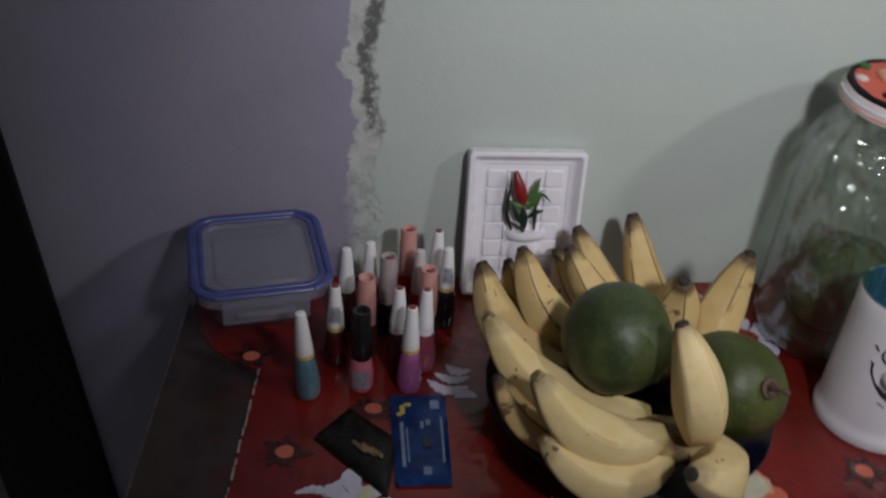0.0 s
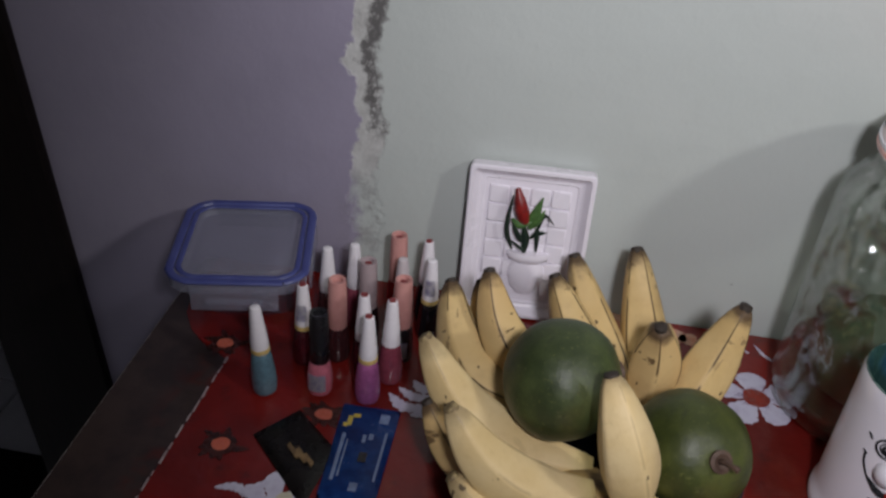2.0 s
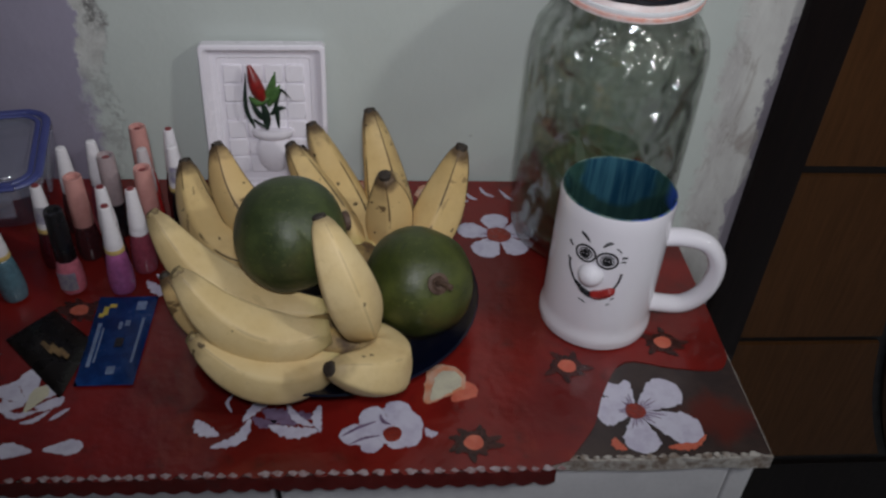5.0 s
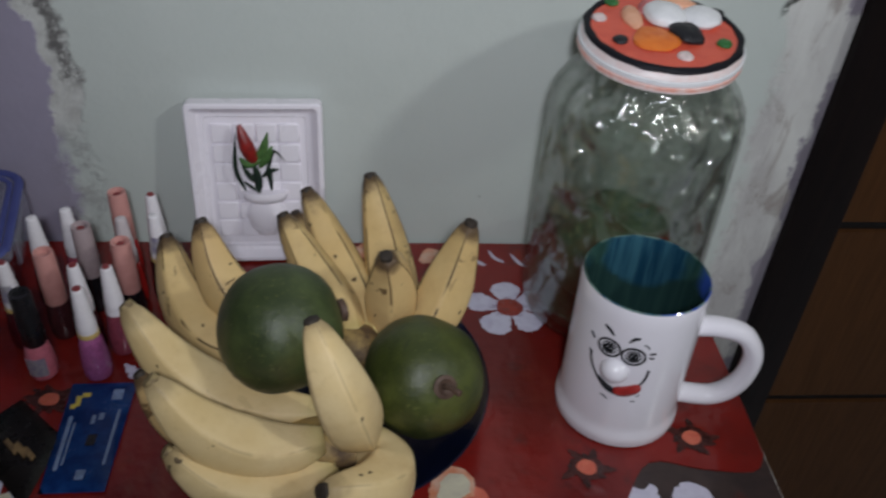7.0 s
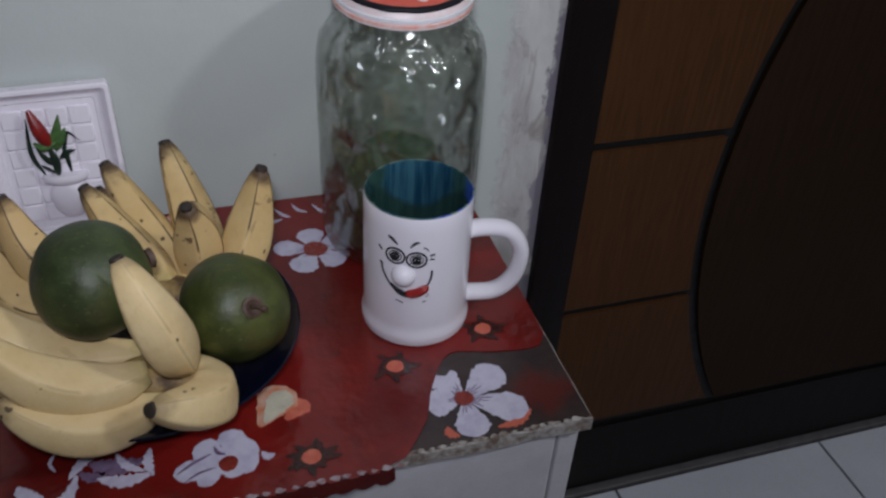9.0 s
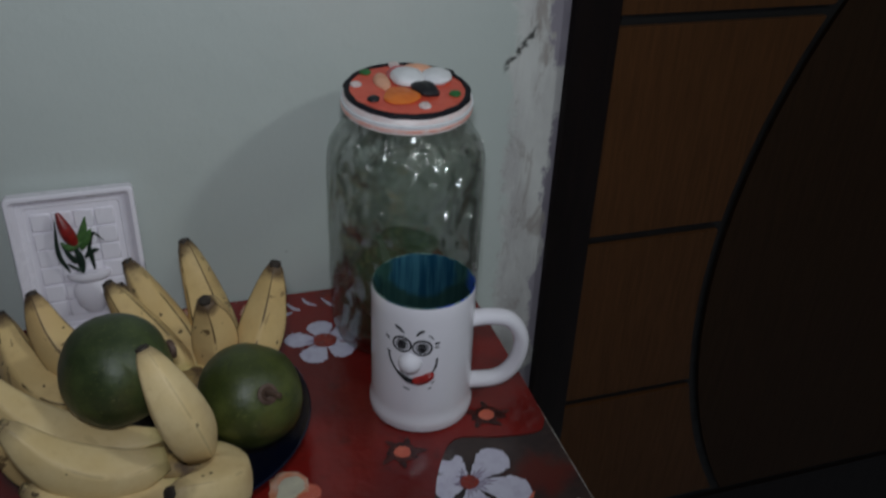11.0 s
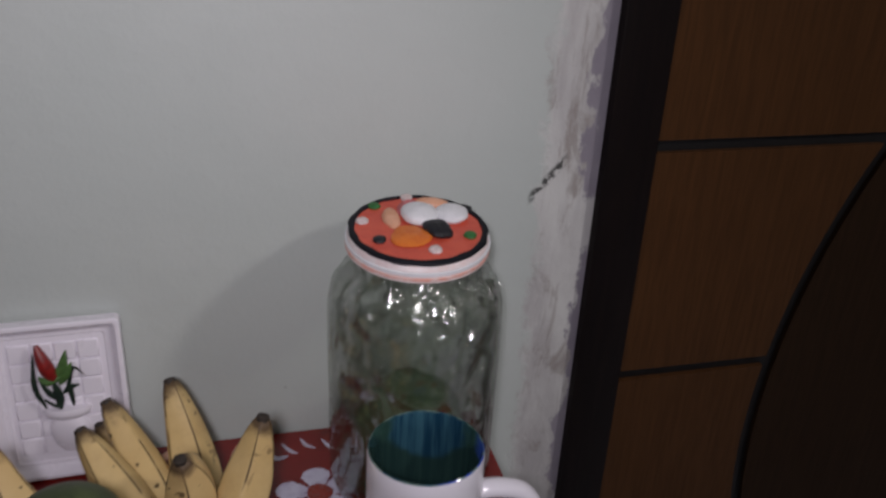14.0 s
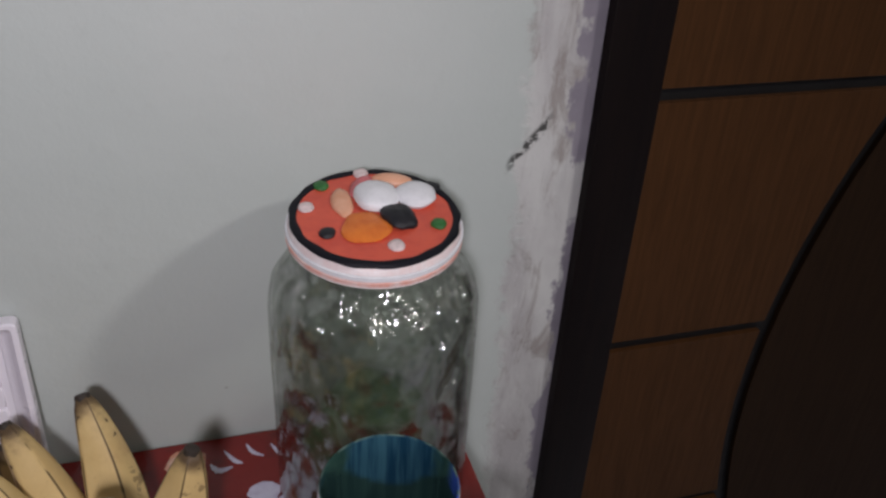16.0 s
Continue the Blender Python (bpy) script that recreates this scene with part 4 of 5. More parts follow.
# ---- white relief tray with a flower, leaning on the wall ----
def relief_tray():
    w, h, d = 0.102, 0.137, 0.012
    lean = math.degrees(math.atan2(0.016, h))
    root = thing("wall_plaque", pose(0.1738, 0.6165, TOP + 0.0015, -lean, 0, 2.0),
                 "white moulded plastic plaque with flower relief, leaning on the wall", "plaque")
    outer = [(x, z + h / 2) for x, z in round_rect(w, h, 0.004, 3)]

    def ring(inset):
        return [(x, z + h / 2) for x, z in round_rect(w - 2 * inset, h - 2 * inset, 0.003, 3)]
    bm, rings = loft([(outer, 0.0), (outer, d - 0.001), (ring(0.001), d), (ring(0.0036), d), (ring(0.0046), d - 0.0015), (ring(0.0080), 0.0055), (ring(0.0100), 0.0045),
                      (ring(0.0125), 0.0045), (ring(0.0135), 0.0035)])
    bm.faces.new(rings[-1])
    bm.faces.new(rings[0][::-1])
    turn = Matrix(((1, 0, 0, 0), (0, 0, -1, 0), (0, 1, 0, 0), (0, 0, 0, 1)))
    bmesh.ops.transform(bm, matrix=turn, verts=bm.verts)
    part("frame", bm, "tray", root, smooth=False)
    x0, z0, step = -0.0336, 0.020, 0.0166
    for i in range(4):
        for k in range(6):
            jitter = 0.0005 * ((i * 3 + k * 5) % 3)
            part("relief_tile", box(x0 + i * 0.0169, x0 + i * 0.0169 + 0.0158, -0.0050 - jitter, -0.003, z0 + k * step, z0 + k * step + 0.0154, 0.0009, 1), "tray", root)
    pot = lathe([(0, 0.008), (0.007, 0.0085), (0.0125, 0.015), (0.0155, 0.025), (0.0150, 0.033), (0.0120, 0.0385), (0.0165, 0.041), (0.0185, 0.045), (0.0175, 0.048), (0, 0.049)], 30, 1.0, 0.55)
    bmesh.ops.translate(pot, vec=(0.004, -0.005, 0.014), verts=pot.verts)
    part("relief_pot", pot, "tray", root)
    y = -0.0115
    top = 0.063
    part("flower_bud", tube([(-0.001, y, top + 0.026), (-0.006, y - 0.003, top + 0.040), (-0.011, y - 0.002, top + 0.058)],
                            lambda u: 0.0018 + 0.0040 * math.sin(math.pi * min(1, u * 0.93 + 0.07)) , 12, 12), "bud", root, "glossy red bud")

    def blade(points, r, m):
        part("leaf", tube(points, lambda u: 0.82 * r * max(0.12, math.sin(math.pi * (0.12 + 0.86 * u))), 14, 8, 0, 0.35, (0, 1, 0)), m, root)
    blade([(-0.002, y, top + 0.024), (0.005, y - 0.003, top + 0.036), (0.010, y - 0.004, top + 0.053)], 0.0048, "leaf")
    blade([(0.002, y, top + 0.022), (0.008, y - 0.003, top + 0.032), (0.013, y - 0.004, top + 0.042)], 0.0040, "leaf")
    blade([(-0.010, y, top + 0.002), (-0.016, y - 0.002, top + 0.022), (-0.014, y - 0.003, top + 0.052)], 0.0024, "leaf_dark")
    blade([(0.010, y, top + 0.002), (0.009, y - 0.002, top + 0.020), (0.008, y - 0.003, top + 0.026)], 0.0026, "leaf_dark")
    blade([(0.008, y, top + 0.018), (0.013, y - 0.003, top + 0.037), (0.022, y - 0.005, top + 0.030)], 0.0022, "leaf_dark")
    blade([(0.000, y, top + 0.000), (0.000, y - 0.001, top + 0.014), (-0.003, y - 0.002, top + 0.028)], 0.0042, "leaf_dark")
    blade([(0.000, y, top + 0.008), (-0.006, y - 0.002, top + 0.016), (-0.012, y - 0.003, top + 0.028)], 0.0030, "leaf_dark")
    blade([(0.004, y, top + 0.014), (0.010, y - 0.002, top + 0.020), (0.017, y - 0.003, top + 0.022)], 0.0030, "leaf_dark")
    blade([(-0.011, y, top + 0.010), (-0.004, y - 0.003, top + 0.006), (0.002, y - 0.003, top + 0.002)], 0.0018, "leaf_dark")
    blade([(-0.013, y, top + 0.030), (-0.006, y - 0.003, top + 0.026), (0.004, y - 0.003, top + 0.030)], 0.0034, "leaf")


relief_tray()


# ---- glass jar with a decorated lid ----
def jar():
    root = thing("glass_jar", Matrix.Translation((0.4475, 0.557, TOP + 0.0012)), "large greenish glass jar with a decorated coral lid", "jar")
    outside = [(0, 0.004), (0.040, 0.003), (0.052, 0.0), (0.058, 0.002), (0.0645, 0.008), (0.0665, 0.018), (0.0668, 0.150), (0.0664, 0.173), (0.0640, 0.186),
               (0.057, 0.197), (0.050, 0.201), (0.0480, 0.206), (0.0480, 0.222)]
    inside = [(0.0455, 0.222), (0.0455, 0.206), (0.0475, 0.199), (0.0545, 0.194), (0.0612, 0.184), (0.0636, 0.172), (0.0640, 0.150), (0.0637, 0.020), (0.0585, 0.011),
              (0.050, 0.008), (0, 0.0085)]
    body = lathe(outside + inside, 96)
    bmesh.ops.subdivide_edges(body, edges=[e for e in body.edges if abs(e.verts[0].co.z - e.verts[1].co.z) > 0.05], cuts=18)
    for v in body.verts:
        k = max(0, min(1, (v.co.z - 0.03) / 0.05)) * max(0, min(1, (0.195 - v.co.z) / 0.03))
        v.co.xy *= 1 + 0.006 * k * noise.noise(v.co * 42)
    part("glass_body", body, "glass", root, "wavy greenish glass", angle=60)
    # added foot disc; its tint darkens the bottom as reflections would
    part("foot_reflect_tint", lathe([(0, 0.0095), (0.048, 0.0090), (0.0565, 0.0130), (0.0615, 0.0220), (0.0595, 0.0225), (0.050, 0.0175), (0, 0.0165)], 56), "glass_reflect_tint", root, "thick green glass foot, tinted for the dark reflections low in the jar")
    lump = blob(0.046, 0.044, 0.042, 5, 0.18, 40, 28)
    for v in lump.verts:
        v.co.z = max(v.co.z, -0.036)
        v.co += v.co.normalized() * 0.004 * noise.noise(v.co * 90)
    bmesh.ops.translate(lump, vec=(0, 0, 0.0530), verts=lump.verts)
    part("filling", lump, "dull_green", root, "rounded dull green lump inside the jar", angle=80)
    lid_m = Matrix.Translation((0, 0, 0.2205)) @ Matrix.Rotation(radians(4.5), 4, "X") @ Matrix.Rotation(radians(-12.8), 4, "Z")

    def lay(name, bm, m, parent, label=""):
        bmesh.ops.transform(bm, matrix=lid_m, verts=bm.verts)
        return part(name, bm, m, parent, label)
    R = 0.0515
    lid = lay("lid", lathe([(0, -0.002), (R - 0.003, -0.002), (R - 0.0005, -0.003), (R + 0.0005, -0.0042), (R + 0.0016, -0.0032), (R + 0.0010, -0.001), (R + 0.0014, 0.002), (R - 0.0008, 0.008),
                            (R - 0.003, 0.0095), (0, 0.0100)], 72), "lid_side", root, "pinkish white screw lid")
    lay("lid_face", lathe([(0, 0.0100), (R - 0.004, 0.0094), (R - 0.0045, 0.0110), (0, 0.0118)], 64), "lid_coral", lid, "coral red painted disc")
    ridge = bmesh.new()
    n, m = 96, 8
    rings = []
    for i in range(n):
        a = 2 * math.pi * i / n
        rr = R - 0.0028 + 0.0002 * math.sin(9 * a) + 0.0002 * math.sin(17 * a + 1)
        tr = 0.0027 + 0.0004 * math.sin(13 * a)
        rings.append([ridge.verts.new(((rr + tr * math.cos(b)) * math.cos(a), (rr + tr * math.cos(b)) * math.sin(a), 0.0102 + 0.0022 * math.sin(b)))
                      for b in [2 * math.pi * k / m for k in range(m)]])
    for i in range(n):
        for k in range(m):
            ridge.faces.new((rings[i][k], rings[(i + 1) % n][k], rings[(i + 1) % n][(k + 1) % m], rings[i][(k + 1) % m]))
    lay("black_rim", ridge, "lid_black", lid, "wavy black clay rim")
    for i in range(2):                               # ribbon lines round the side
        lay("side_band", lathe([(R + 0.0010, -0.0024 + 0.0040 * i), (R + 0.0020, -0.0020 + 0.0040 * i), (R + 0.0020, 0.0002 + 0.0040 * i), (R + 0.0006, 0.0006 + 0.0040 * i)], 72),
            "clay_white" if i else "lid_salmon", lid)

    def ornament(name, u, v, sx, sy, sz, m, turn=0, seed=0, z=0.0118, rough=0.12):
        bm = blob(sx * R, sy * R, sz, seed, rough, 24, 12)
        bmesh.ops.transform(bm, matrix=Matrix.Translation((u * R, v * R, z)) @ Matrix.Rotation(radians(turn), 4, "Z"), verts=bm.verts)
        lay(name, bm, m, lid)
    ornament("clay_ball", 0.01, 0.29, 0.27, 0.31, 0.0056, "clay_white", 0, 1, 0.0150)
    ornament("clay_ball", 0.48, 0.37, 0.25, 0.27, 0.0055, "clay_white", 0, 2, 0.0140)
    ornament("clay_ball", 0.27, -0.10, 0.19, 0.26, 0.0055, "clay_black", 20, 3, 0.0130, 0.25)
    ornament("clay_leaf", -0.11, -0.28, 0.27, 0.30, 0.0032, "clay_orange", 10, 4, 0.0118, 0.3)
    ornament("clay_leaf", -0.39, 0.20, 0.13, 0.30, 0.0036, "clay_peach", 12, 5)
    ornament("clay_leaf", -0.18, 0.58, 0.12, 0.26, 0.0034, "clay_pink", -20, 6)
    ornament("clay_leaf", 0.20, 0.74, 0.26, 0.13, 0.0042, "clay_peach", -8, 7)
    ornament("clay_leaf", 0.66, 0.60, 0.13, 0.12, 0.0030, "clay_black", 0, 8)
    for u, v, m in ((-0.66, 0.56, "clay_green"), (0.73, -0.17, "clay_green"), (-0.80, 0.08, "clay_pale"), (0.24, -0.62, "clay_pale"), (-0.19, 0.88, "clay_pale"), (-0.53, -0.42, "clay_black")):
        ornament("clay_dot", u, v, 0.095, 0.105, 0.0022, m, 0, u)


jar()


# ---- mug ----
def mug():
    cx, cy = 0.4335, 0.4505
    root = thing("mug", Matrix.Translation((cx, cy, TOP + 0.0012)), "tall white ceramic mug with blue-green inside and printed marks", "mug")
    body = lathe([(0, 0.002), (0.034, 0.002), (0.0390, 0.0), (0.0415, 0.001), (0.0423, 0.005), (0.0421, 0.010), (0.0408, 0.0125), (0.0406, 0.020), (0.0404, 0.080), (0.0403, 0.105), (0.0402, 0.1150),
                  (0.0394, 0.1178)], 72)
    part("body", body, "ceramic", root)
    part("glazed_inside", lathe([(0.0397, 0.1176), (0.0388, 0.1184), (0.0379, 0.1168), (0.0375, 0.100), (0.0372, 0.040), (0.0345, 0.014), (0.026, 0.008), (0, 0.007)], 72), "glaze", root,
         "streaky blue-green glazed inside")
    a = radians(-12)
    pts = [(0.036, 0, 0.0805), (0.053, 0, 0.0825), (0.0700, 0, 0.0785), (0.0800, 0, 0.0610), (0.0770, 0, 0.0370), (0.0630, 0, 0.0215), (0.037, 0, 0.0190)]
    handle = tube(pts, 0.0064, 40, 16, 0, 1.25, (0, 1, 0))
    bmesh.ops.rotate(handle, cent=(0, 0, 0), matrix=Matrix.Rotation(a, 3, "Z"), verts=handle.verts)
    part("handle", handle, "ceramic", root)
    facing = -118

    def on(u, z, lift=0.0004):
        """A place on the mug's side: u metres round from the middle of the print."""
        r = 0.0402 + lift
        u, z = u * 1.05, 0.075 + (z - 0.078) * 1.12
        t = radians(facing) + u / 0.0402
        return (r * math.cos(t), r * math.sin(t), z)

    def stroke(points, r, m, name="printed_line"):
        part(name, tube([on(u, z) for u, z in points], r, 24, 6, 0, 1.0), m, root)
    for u, z in ((-0.0072, 0.0868), (0.0076, 0.0856)):
        for q, w in ((0.0068, 0.0008), (0.0044, 0.00045), (0.0024, 0.0011)):
            stroke([(u + q * math.cos(t), z + q * 0.86 * math.sin(t)) for t in [2 * math.pi * i / 12 for i in range(13)]], w, "ink", "printed_ring")
        stroke([(u - 0.0009, z), (u + 0.0009, z - 0.0002)], 0.0010, "ink", "printed_dot")
    taper = lambda u: 0.0003 + 0.0008 * math.sin(math.pi * min(1, 0.15 + 0.8 * u))
    stroke([(-0.0125, 0.1010), (-0.0088, 0.0990), (-0.0056, 0.0960)], taper, "ink")
    stroke([(0.0092, 0.0995), (0.0058, 0.0982), (0.0034, 0.0950)], taper, "ink")
    stroke([(0.0165, 0.0888), (0.0200, 0.0893)], 0.0007, "ink")
    stroke([(0.0165, 0.0858), (0.0195, 0.0858)], 0.0006, "ink")
    stroke([(0.0120, 0.0955), (0.0140, 0.0945), (0.0155, 0.0925)], 0.0004, "ink")
    stroke([(-0.0205, 0.0905), (-0.0172, 0.0878)], 0.0007, "ink")
    stroke([(-0.0178, 0.0775), (-0.0160, 0.0705), (-0.0092, 0.0612), (0.000, 0.0552), (0.0095, 0.0570), (0.0170, 0.0680), (0.0185, 0.0765)], 0.0008, "ink")
    stroke([(-0.0195, 0.0782), (-0.0165, 0.0770)], 0.0006, "ink")
    stroke([(-0.0105, 0.0636), (-0.0040, 0.0588), (0.003, 0.0568), (0.010, 0.0588)], lambda u: 0.0008 + 0.0018 * math.sin(math.pi * u), "ink")
    stroke([(-0.0060, 0.0510), (-0.0010, 0.0492)], 0.0005, "ink")
    stroke([(0.0125, 0.0508), (0.0150, 0.0518)], 0.0004, "ink")
    stroke([(0.0150, 0.0552), (0.0170, 0.0570)], 0.0004, "ink")
    stroke([(0.0005, 0.0572), (0.0080, 0.0592), (0.0165, 0.0640)], lambda u: 0.0040 * math.sqrt(max(0.03, 1 - (2 * u - 1) ** 4)), "ink_red", "printed_red_patch")
    knob = blob(0.0092, 0.0092, 0.0088, 2, 0.0, 24, 16)
    bmesh.ops.translate(knob, vec=on(-0.001, 0.0725, -0.0005), verts=knob.verts)
    part("round_knob", knob, "ceramic", root)


mug()


# ---- plastic food box ----
def food_box():
    root = thing("food_container", pose(-0.0490, 0.5640, TOP + 0.0012, 0, 0, 12), "clear plastic food container with a blue-rimmed clip lid", "food container")
    hgt = 0.064

    def base(w, d, r):
        return [(x, y + 0.018) for x, y in round_rect(w, d, r)]
    secs = [(base(0.074, 0.048, 0.016), 0.0), (base(0.080, 0.054, 0.017), 0.003), (round_rect(0.096, 0.102, 0.022), hgt - 0.004), (round_rect(0.099, 0.107, 0.022), hgt),
            (round_rect(0.096, 0.104, 0.021), hgt), (round_rect(0.092, 0.100, 0.021), hgt - 0.004), (base(0.077, 0.051, 0.016), 0.0045)]
    bm, rings = loft(secs)
    bm.faces.new(rings[0][::-1])
    bm.faces.new(rings[-1])
    part("tub", bm, "clear_tub", root)
    bm, rings = loft([(round_rect(0.106, 0.119, 0.022), hgt - 0.004), (round_rect(0.107, 0.120, 0.022), hgt + 0.004), (round_rect(0.104, 0.117, 0.021), hgt + 0.0062), (round_rect(0.082, 0.094, 0.013), hgt + 0.0060),
                      (round_rect(0.078, 0.090, 0.012), hgt + 0.0035), (round_rect(0.072, 0.084, 0.011), hgt + 0.0035), (round_rect(0.070, 0.082, 0.010), hgt + 0.0050)])
    bm.faces.new(rings[-1])
    inner, r2 = loft([(round_rect(0.106, 0.119, 0.022), hgt - 0.004), (round_rect(0.103, 0.116, 0.021), hgt - 0.004), (round_rect(0.102, 0.115, 0.021), hgt + 0.0022)])
    inner.faces.new(r2[-1])
    lid = part("lid", join(bm, inner), "clear", root)
    for w, d, r, rad in ((0.1030, 0.1160, 0.021, 0.0034), (0.0905, 0.1035, 0.017, 0.0022)):
        line = [(x, y, hgt + 0.0062) for x, y in round_rect(w, d, r)]
        line.append(line[0])
        part("gasket", tube(line, rad, 96, 8, 0, 0.6), "lid_blue", lid, "blue rubber seal")
    for side in (-1, 1):
        part("clip", box(-0.033, 0.033, side * 0.0605 - 0.0013, side * 0.0605 + 0.0013, hgt - 0.018, hgt + 0.003, 0.001), "clear", lid)
        part("clip_ridge", box(-0.022, 0.022, side * 0.0625 - 0.0010, side * 0.0625 + 0.0010, hgt - 0.012, hgt - 0.007, 0.0009), "clear", lid)
    for side in (-1, 1):
        part("clip", box(side * 0.0545 - 0.0013, side * 0.0545 + 0.0013, -0.032, 0.032, hgt - 0.018, hgt + 0.003, 0.001), "clear", lid)


food_box()


# ---- nail polish ----
def polish(x, y, body, cap, label, shape="cone", ring=None, dot=None, band=None, turn=0, tall=0.078, lean=0.0):
    root = thing("nail_polish", pose(x, y, TOP + 0.0014, 0, lean, turn), label, "nail polish", "nail polish bottles")
    neck = tall - 0.0405
    part("bottle", lathe([(0, 0), (0.0072, 0), (0.0088, 0.0012), (0.0096, 0.005), (0.0098, 0.011), (0.0093, 0.020), (0.0080, neck - 0.006), (0.0068, neck - 0.001), (0.0060, neck)], 28),
         body, root)
    if shape == "cone":
        prof = [(0.0062, neck), (0.0068, neck + 0.001), (0.0066, neck + 0.010), (0.0052, neck + 0.026), (0.0042, tall - 0.003), (0.0037, tall - 0.0006), (0.0028, tall), (0, tall)]
    else:
        prof = [(0.0070, neck - 0.004), (0.0076, neck - 0.003), (0.0074, neck + 0.018), (0.0069, tall - 0.002), (0.0064, tall), (0.0044, tall - 0.0006), (0.0036, tall - 0.003), (0, tall - 0.003)]
    c = part("cap", lathe(prof, 28), cap, root)
    if ring:
        part("ring", lathe([(0.0066, neck + 0.0006), (0.0071, neck + 0.0008), (0.0070, neck + 0.0042), (0.0065, neck + 0.0044)], 28), ring, c)
    if dot:
        d = lathe([(0, 0.0), (0.0030, 0.0), (0.0026, 0.0012), (0, 0.0014)], 16)
        bmesh.ops.translate(d, vec=(0, 0, tall - (0.0004 if shape == "cone" else 0.0032)), verts=d.verts)
        part("cap_dot", d, dot, c)
    if band:                                           # printed label on the side facing the room
        b = bmesh.new()
        z0, z1, r = (0.006, 0.022, 0.0101) if band == "label" else (neck + 0.010, neck + 0.024, 0.0070)
        cols = []
        for i in range(9):
            a = radians(-130 + 10 * i)
            r1 = r if band == "label" else r - 0.0016
            cols.append((b.verts.new((r * math.cos(a), r * math.sin(a), z0)), b.verts.new((r1 * math.cos(a), r1 * math.sin(a), z1))))
        for p, q in zip(cols, cols[1:]):
            b.faces.new((p[0], q[0], q[1], p[1]))
        bmesh.ops.solidify(b, geom=b.faces[:], thickness=0.0002)
        part("label", b, "label", root)
    return root


G = {
    "teal": polish_glass("polish_teal", (0.10, 0.185, 0.235), 0.20),
    "wine": polish_glass("polish_wine", (0.050, 0.006, 0.010)),
    "mauve": polish_glass("polish_mauve", (0.26, 0.055, 0.085)),
    "brown": polish_glass("polish_brown", (0.045, 0.014, 0.016)),
    "red": polish_glass("polish_red", (0.42, 0.020, 0.018)),
    "black": polish_glass("polish_black", (0.010, 0.008, 0.010)),
    "pink": polish_glass("polish_pink", (0.66, 0.19, 0.25)),
    "lilac": polish_glass("polish_lilac", (0.36, 0.105, 0.27)),
}
polish(-0.004, 0.473, G["teal"], "cap_white", "glittery teal nail polish with a white tapered cap", ring="gold_ring", lean=-3)
polish(0.015, 0.512, G["wine"], "cap_white", "dark wine nail polish, white cap printed pink", ring="gold_ring", dot="cap_dot", band="print", tall=0.074)
polish(0.022, 0.556, G["brown"], "cap_white", "dark nail polish with a tall plain white cap", tall=0.080)
polish(0.041, 0.569, G["mauve"], "cap_white", "mauve nail polish with a slim white cap")
polish(0.039, 0.522, G["brown"], "cap_salmon", "dark brown nail polish with a salmon pink cap", "barrel", tall=0.076)
polish(0.056, 0.552, G["black"], "cap_grey", "dark nail polish with a greyish translucent cap", "barrel", dot="cap_dot", tall=0.076)
polish(0.073, 0.589, G["red"], "cap_salmon", "bright red nail polish with a salmon pink cap", "barrel", dot="cap_dot", tall=0.080)
polish(0.082, 0.560, G["red"], "cap_frost", "red nail polish with a frosted tapered cap", tall=0.077)
polish(0.088, 0.533, G["black"], "cap_salmon", "black nail polish with a salmon cap and printed label", "barrel", dot="cap_dot", band="label", tall=0.077)
polish(0.098, 0.587, G["black"], "cap_white", "black nail polish with a white red-tipped cap", dot="cap_dot", tall=0.079)
polish(0.105, 0.562, G["black"], "cap_white", "black nail polish, white cap with a gold ring", ring="gold_ring", band="print", tall=0.078)
polish(0.036, 0.482, G["pink"], "cap_black", "pink nail polish with a black cap", "barrel", band="label", tall=0.074)
polish(0.073, 0.481, G["lilac"], "cap_white", "lilac nail polish, white cap with a gold ring", ring="gold_ring", dot="cap_dot")
polish(0.064, 0.505, G["wine"], "cap_white", "dark red nail polish with a white cap", dot="cap_dot")
polish(0.085, 0.506, G["mauve"], "cap_white", "mauve nail polish with a white cap", ring="cap_white", dot="cap_dot", tall=0.076)


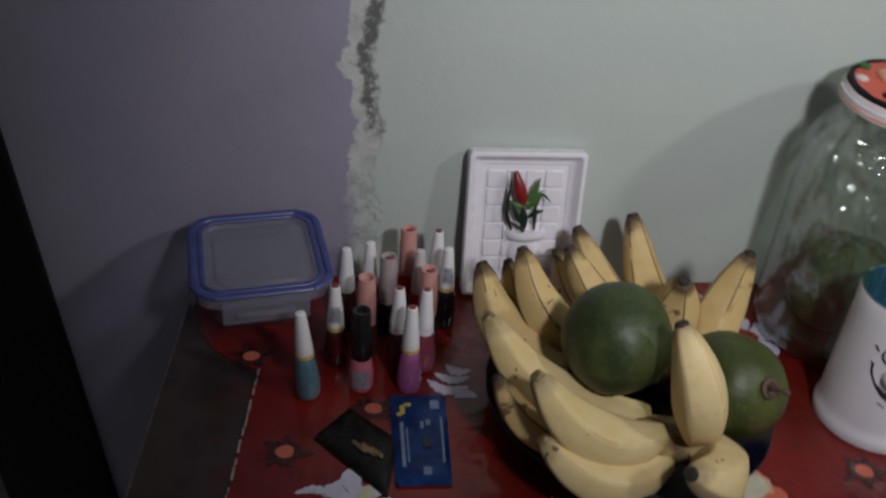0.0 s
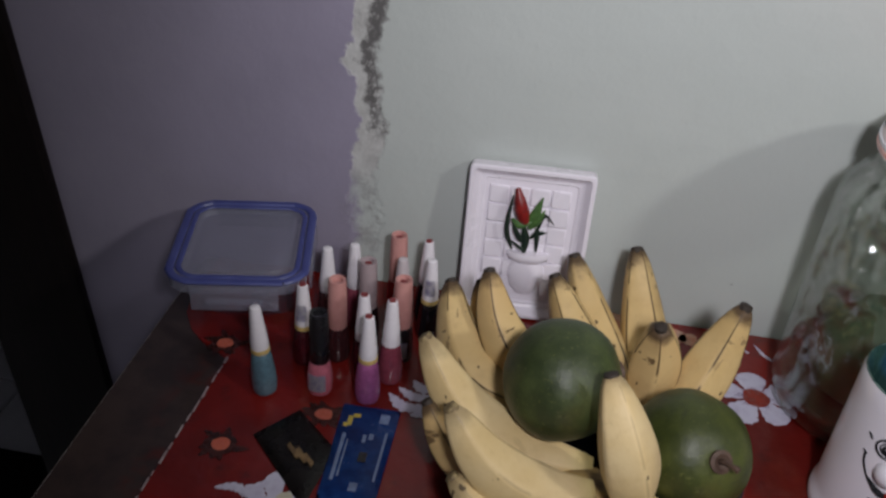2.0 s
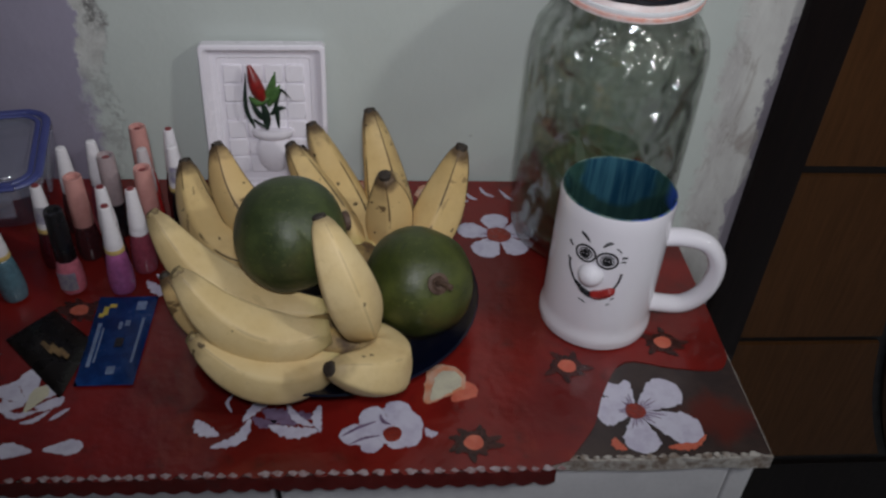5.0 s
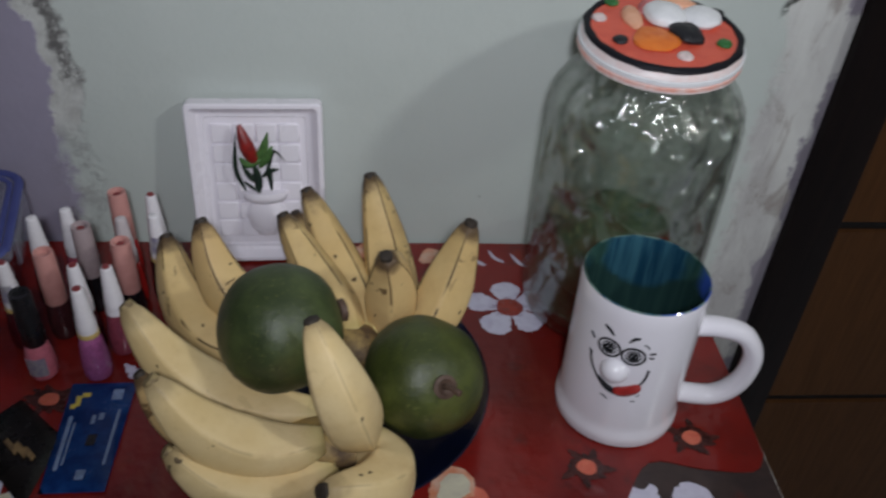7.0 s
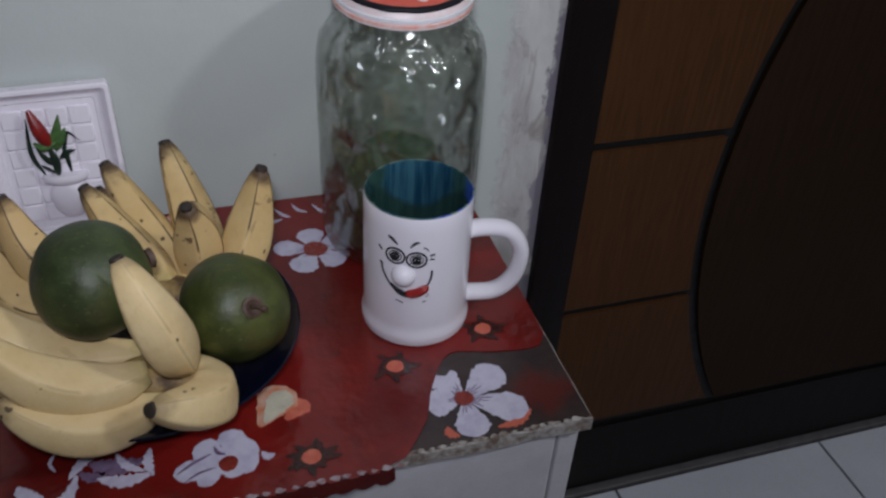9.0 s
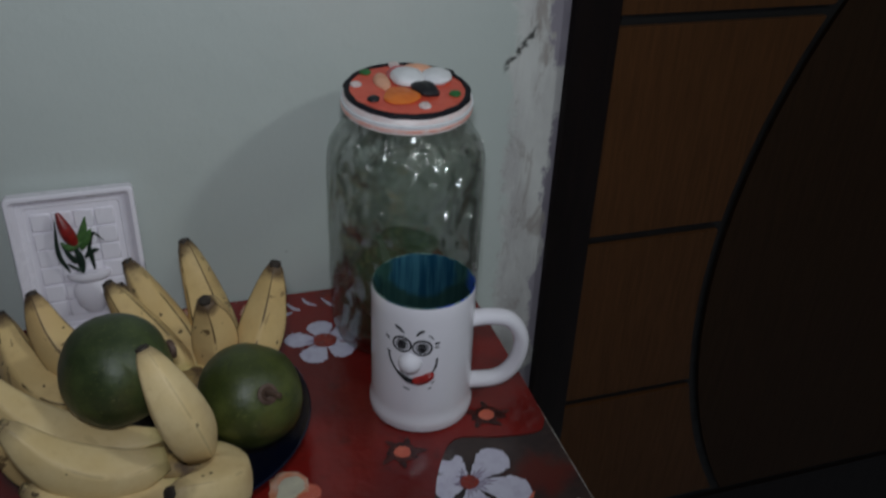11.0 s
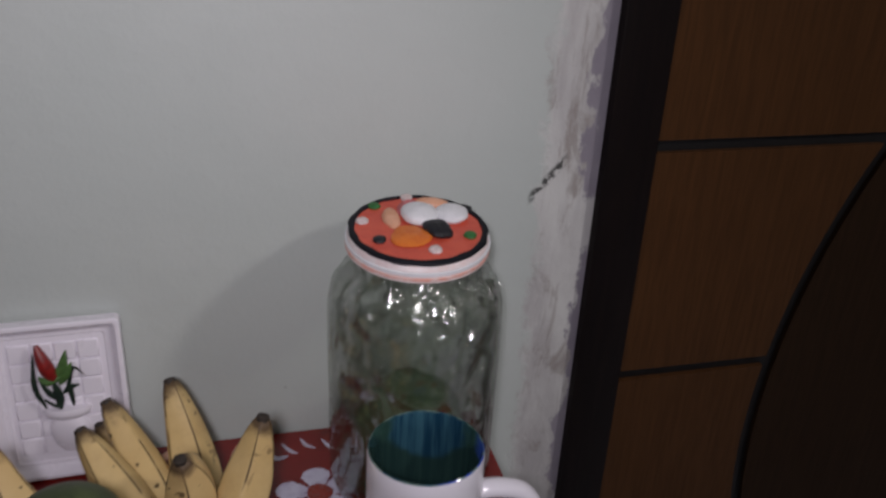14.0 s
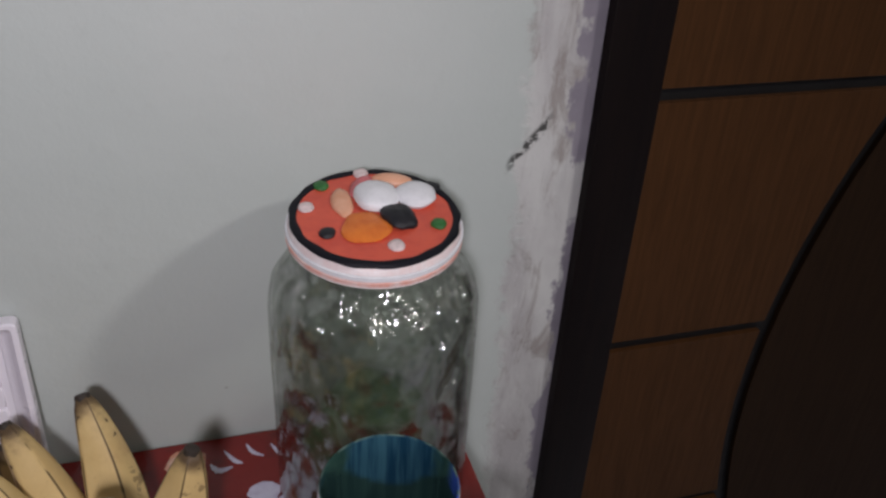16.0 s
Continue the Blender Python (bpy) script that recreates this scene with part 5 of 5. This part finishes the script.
# ---- sachets ----
def sachet(name, corners, material, label, lift):
    root = thing(name, Matrix.Translation((0, 0, TOP + 0.0014 + lift)), label, "sachet")
    c = [Vector((x, y, 0)) for x, y in corners]
    bm = bmesh.new()
    n = 16
    grid = [[None] * (n + 1) for _ in range(n + 1)]
    for i in range(n + 1):
        for k in range(n + 1):
            u, v = i / n, k / n
            p = c[0].lerp(c[1], u).lerp(c[3].lerp(c[2], u), v)
            puff = (16 * u * (1 - u) * v * (1 - v)) ** 0.45
            p.z = 0.0006 + 0.0034 * puff + 0.0007 * noise.noise(Vector((p.x * 70, p.y * 70, 3))) * puff
            grid[i][k] = bm.verts.new(p)
    for i in range(n):
        for k in range(n):
            bm.faces.new((grid[i][k], grid[i + 1][k], grid[i + 1][k + 1], grid[i][k + 1]))
    bmesh.ops.solidify(bm, geom=bm.faces[:], thickness=0.0006)
    part("packet", bm, material, root)

    def mark(u0, u1, v0, v1, m, name="print_bar"):
        at = [c[0].lerp(c[1], u).lerp(c[3].lerp(c[2], u), v) for u, v in ((u0, v0), (u1, v0), (u1, v1), (u0, v1))]
        um, vm = (u0 + u1) / 2, (v0 + v1) / 2
        z = 0.0012 + 0.0036 * (16 * um * (1 - um) * vm * (1 - vm)) ** 0.45
        part(name, prism([(p.x, p.y) for p in at], z, z + 0.0003), m, root, smooth=False)
    return root, mark


blue, mark = sachet("sachet", [(0.058, 0.470), (0.101, 0.471), (0.101, 0.381), (0.062, 0.380)], "foil_blue", "shiny blue printed foil sachet on the tablecloth", 0.0005)
mark(0.16, 0.24, 0.16, 0.26, "yellow", "print_mark")
mark(0.24, 0.36, 0.13, 0.17, "yellow", "print_mark")
mark(0.10, 0.18, 0.24, 0.28, "yellow", "print_mark")
mark(0.14, 0.20, 0.36, 0.84, "pale_print")
mark(0.24, 0.27, 0.42, 0.80, "pale_print")
mark(0.70, 0.86, 0.10, 0.20, "pale_print")
mark(0.50, 0.56, 0.36, 0.44, "pale_print")
mark(0.60, 0.68, 0.34, 0.40, "pale_print")
mark(0.86, 0.90, 0.30, 0.80, "pale_print")
mark(0.52, 0.66, 0.54, 0.64, "ink")
mark(0.50, 0.64, 0.84, 0.92, "pale_print")
black, mark = sachet("sachet", [(0.003, 0.426), (0.028, 0.457), (0.064, 0.424), (0.056, 0.370)], "foil_black", "black foil sachet with a faded gold emblem", 0.0)
mark(0.34, 0.42, 0.40, 0.62, "gold", "print_mark")
mark(0.40, 0.50, 0.52, 0.74, "gold", "print_mark")
mark(0.46, 0.54, 0.66, 0.84, "gold", "print_mark")

# ---- floor tiles ----
floor = thing("floor", Matrix.Translation((0, 0, FLOOR)), "pale grey glazed ceramic floor tiles", "floor", kind="structure")
TILE = 0.40
tile_mesh = finish(box(0.002, TILE - 0.002, 0.002, TILE - 0.002, -0.010, 0.0, 0.0012, 1), False)
tile_mesh.materials.append(M["tile"])
for i in range(-8, 5):
    for k in range(-9, 5):
        x, y = 1.268 + i * TILE, 0.700 + k * TILE
        if x < WEST - 0.2 or x > EAST or y < SOUTH - 0.3 or y > 2.0:
            continue
        t = part("tile", tile_mesh, "tile", floor)
        t.location = (x, y, 0)
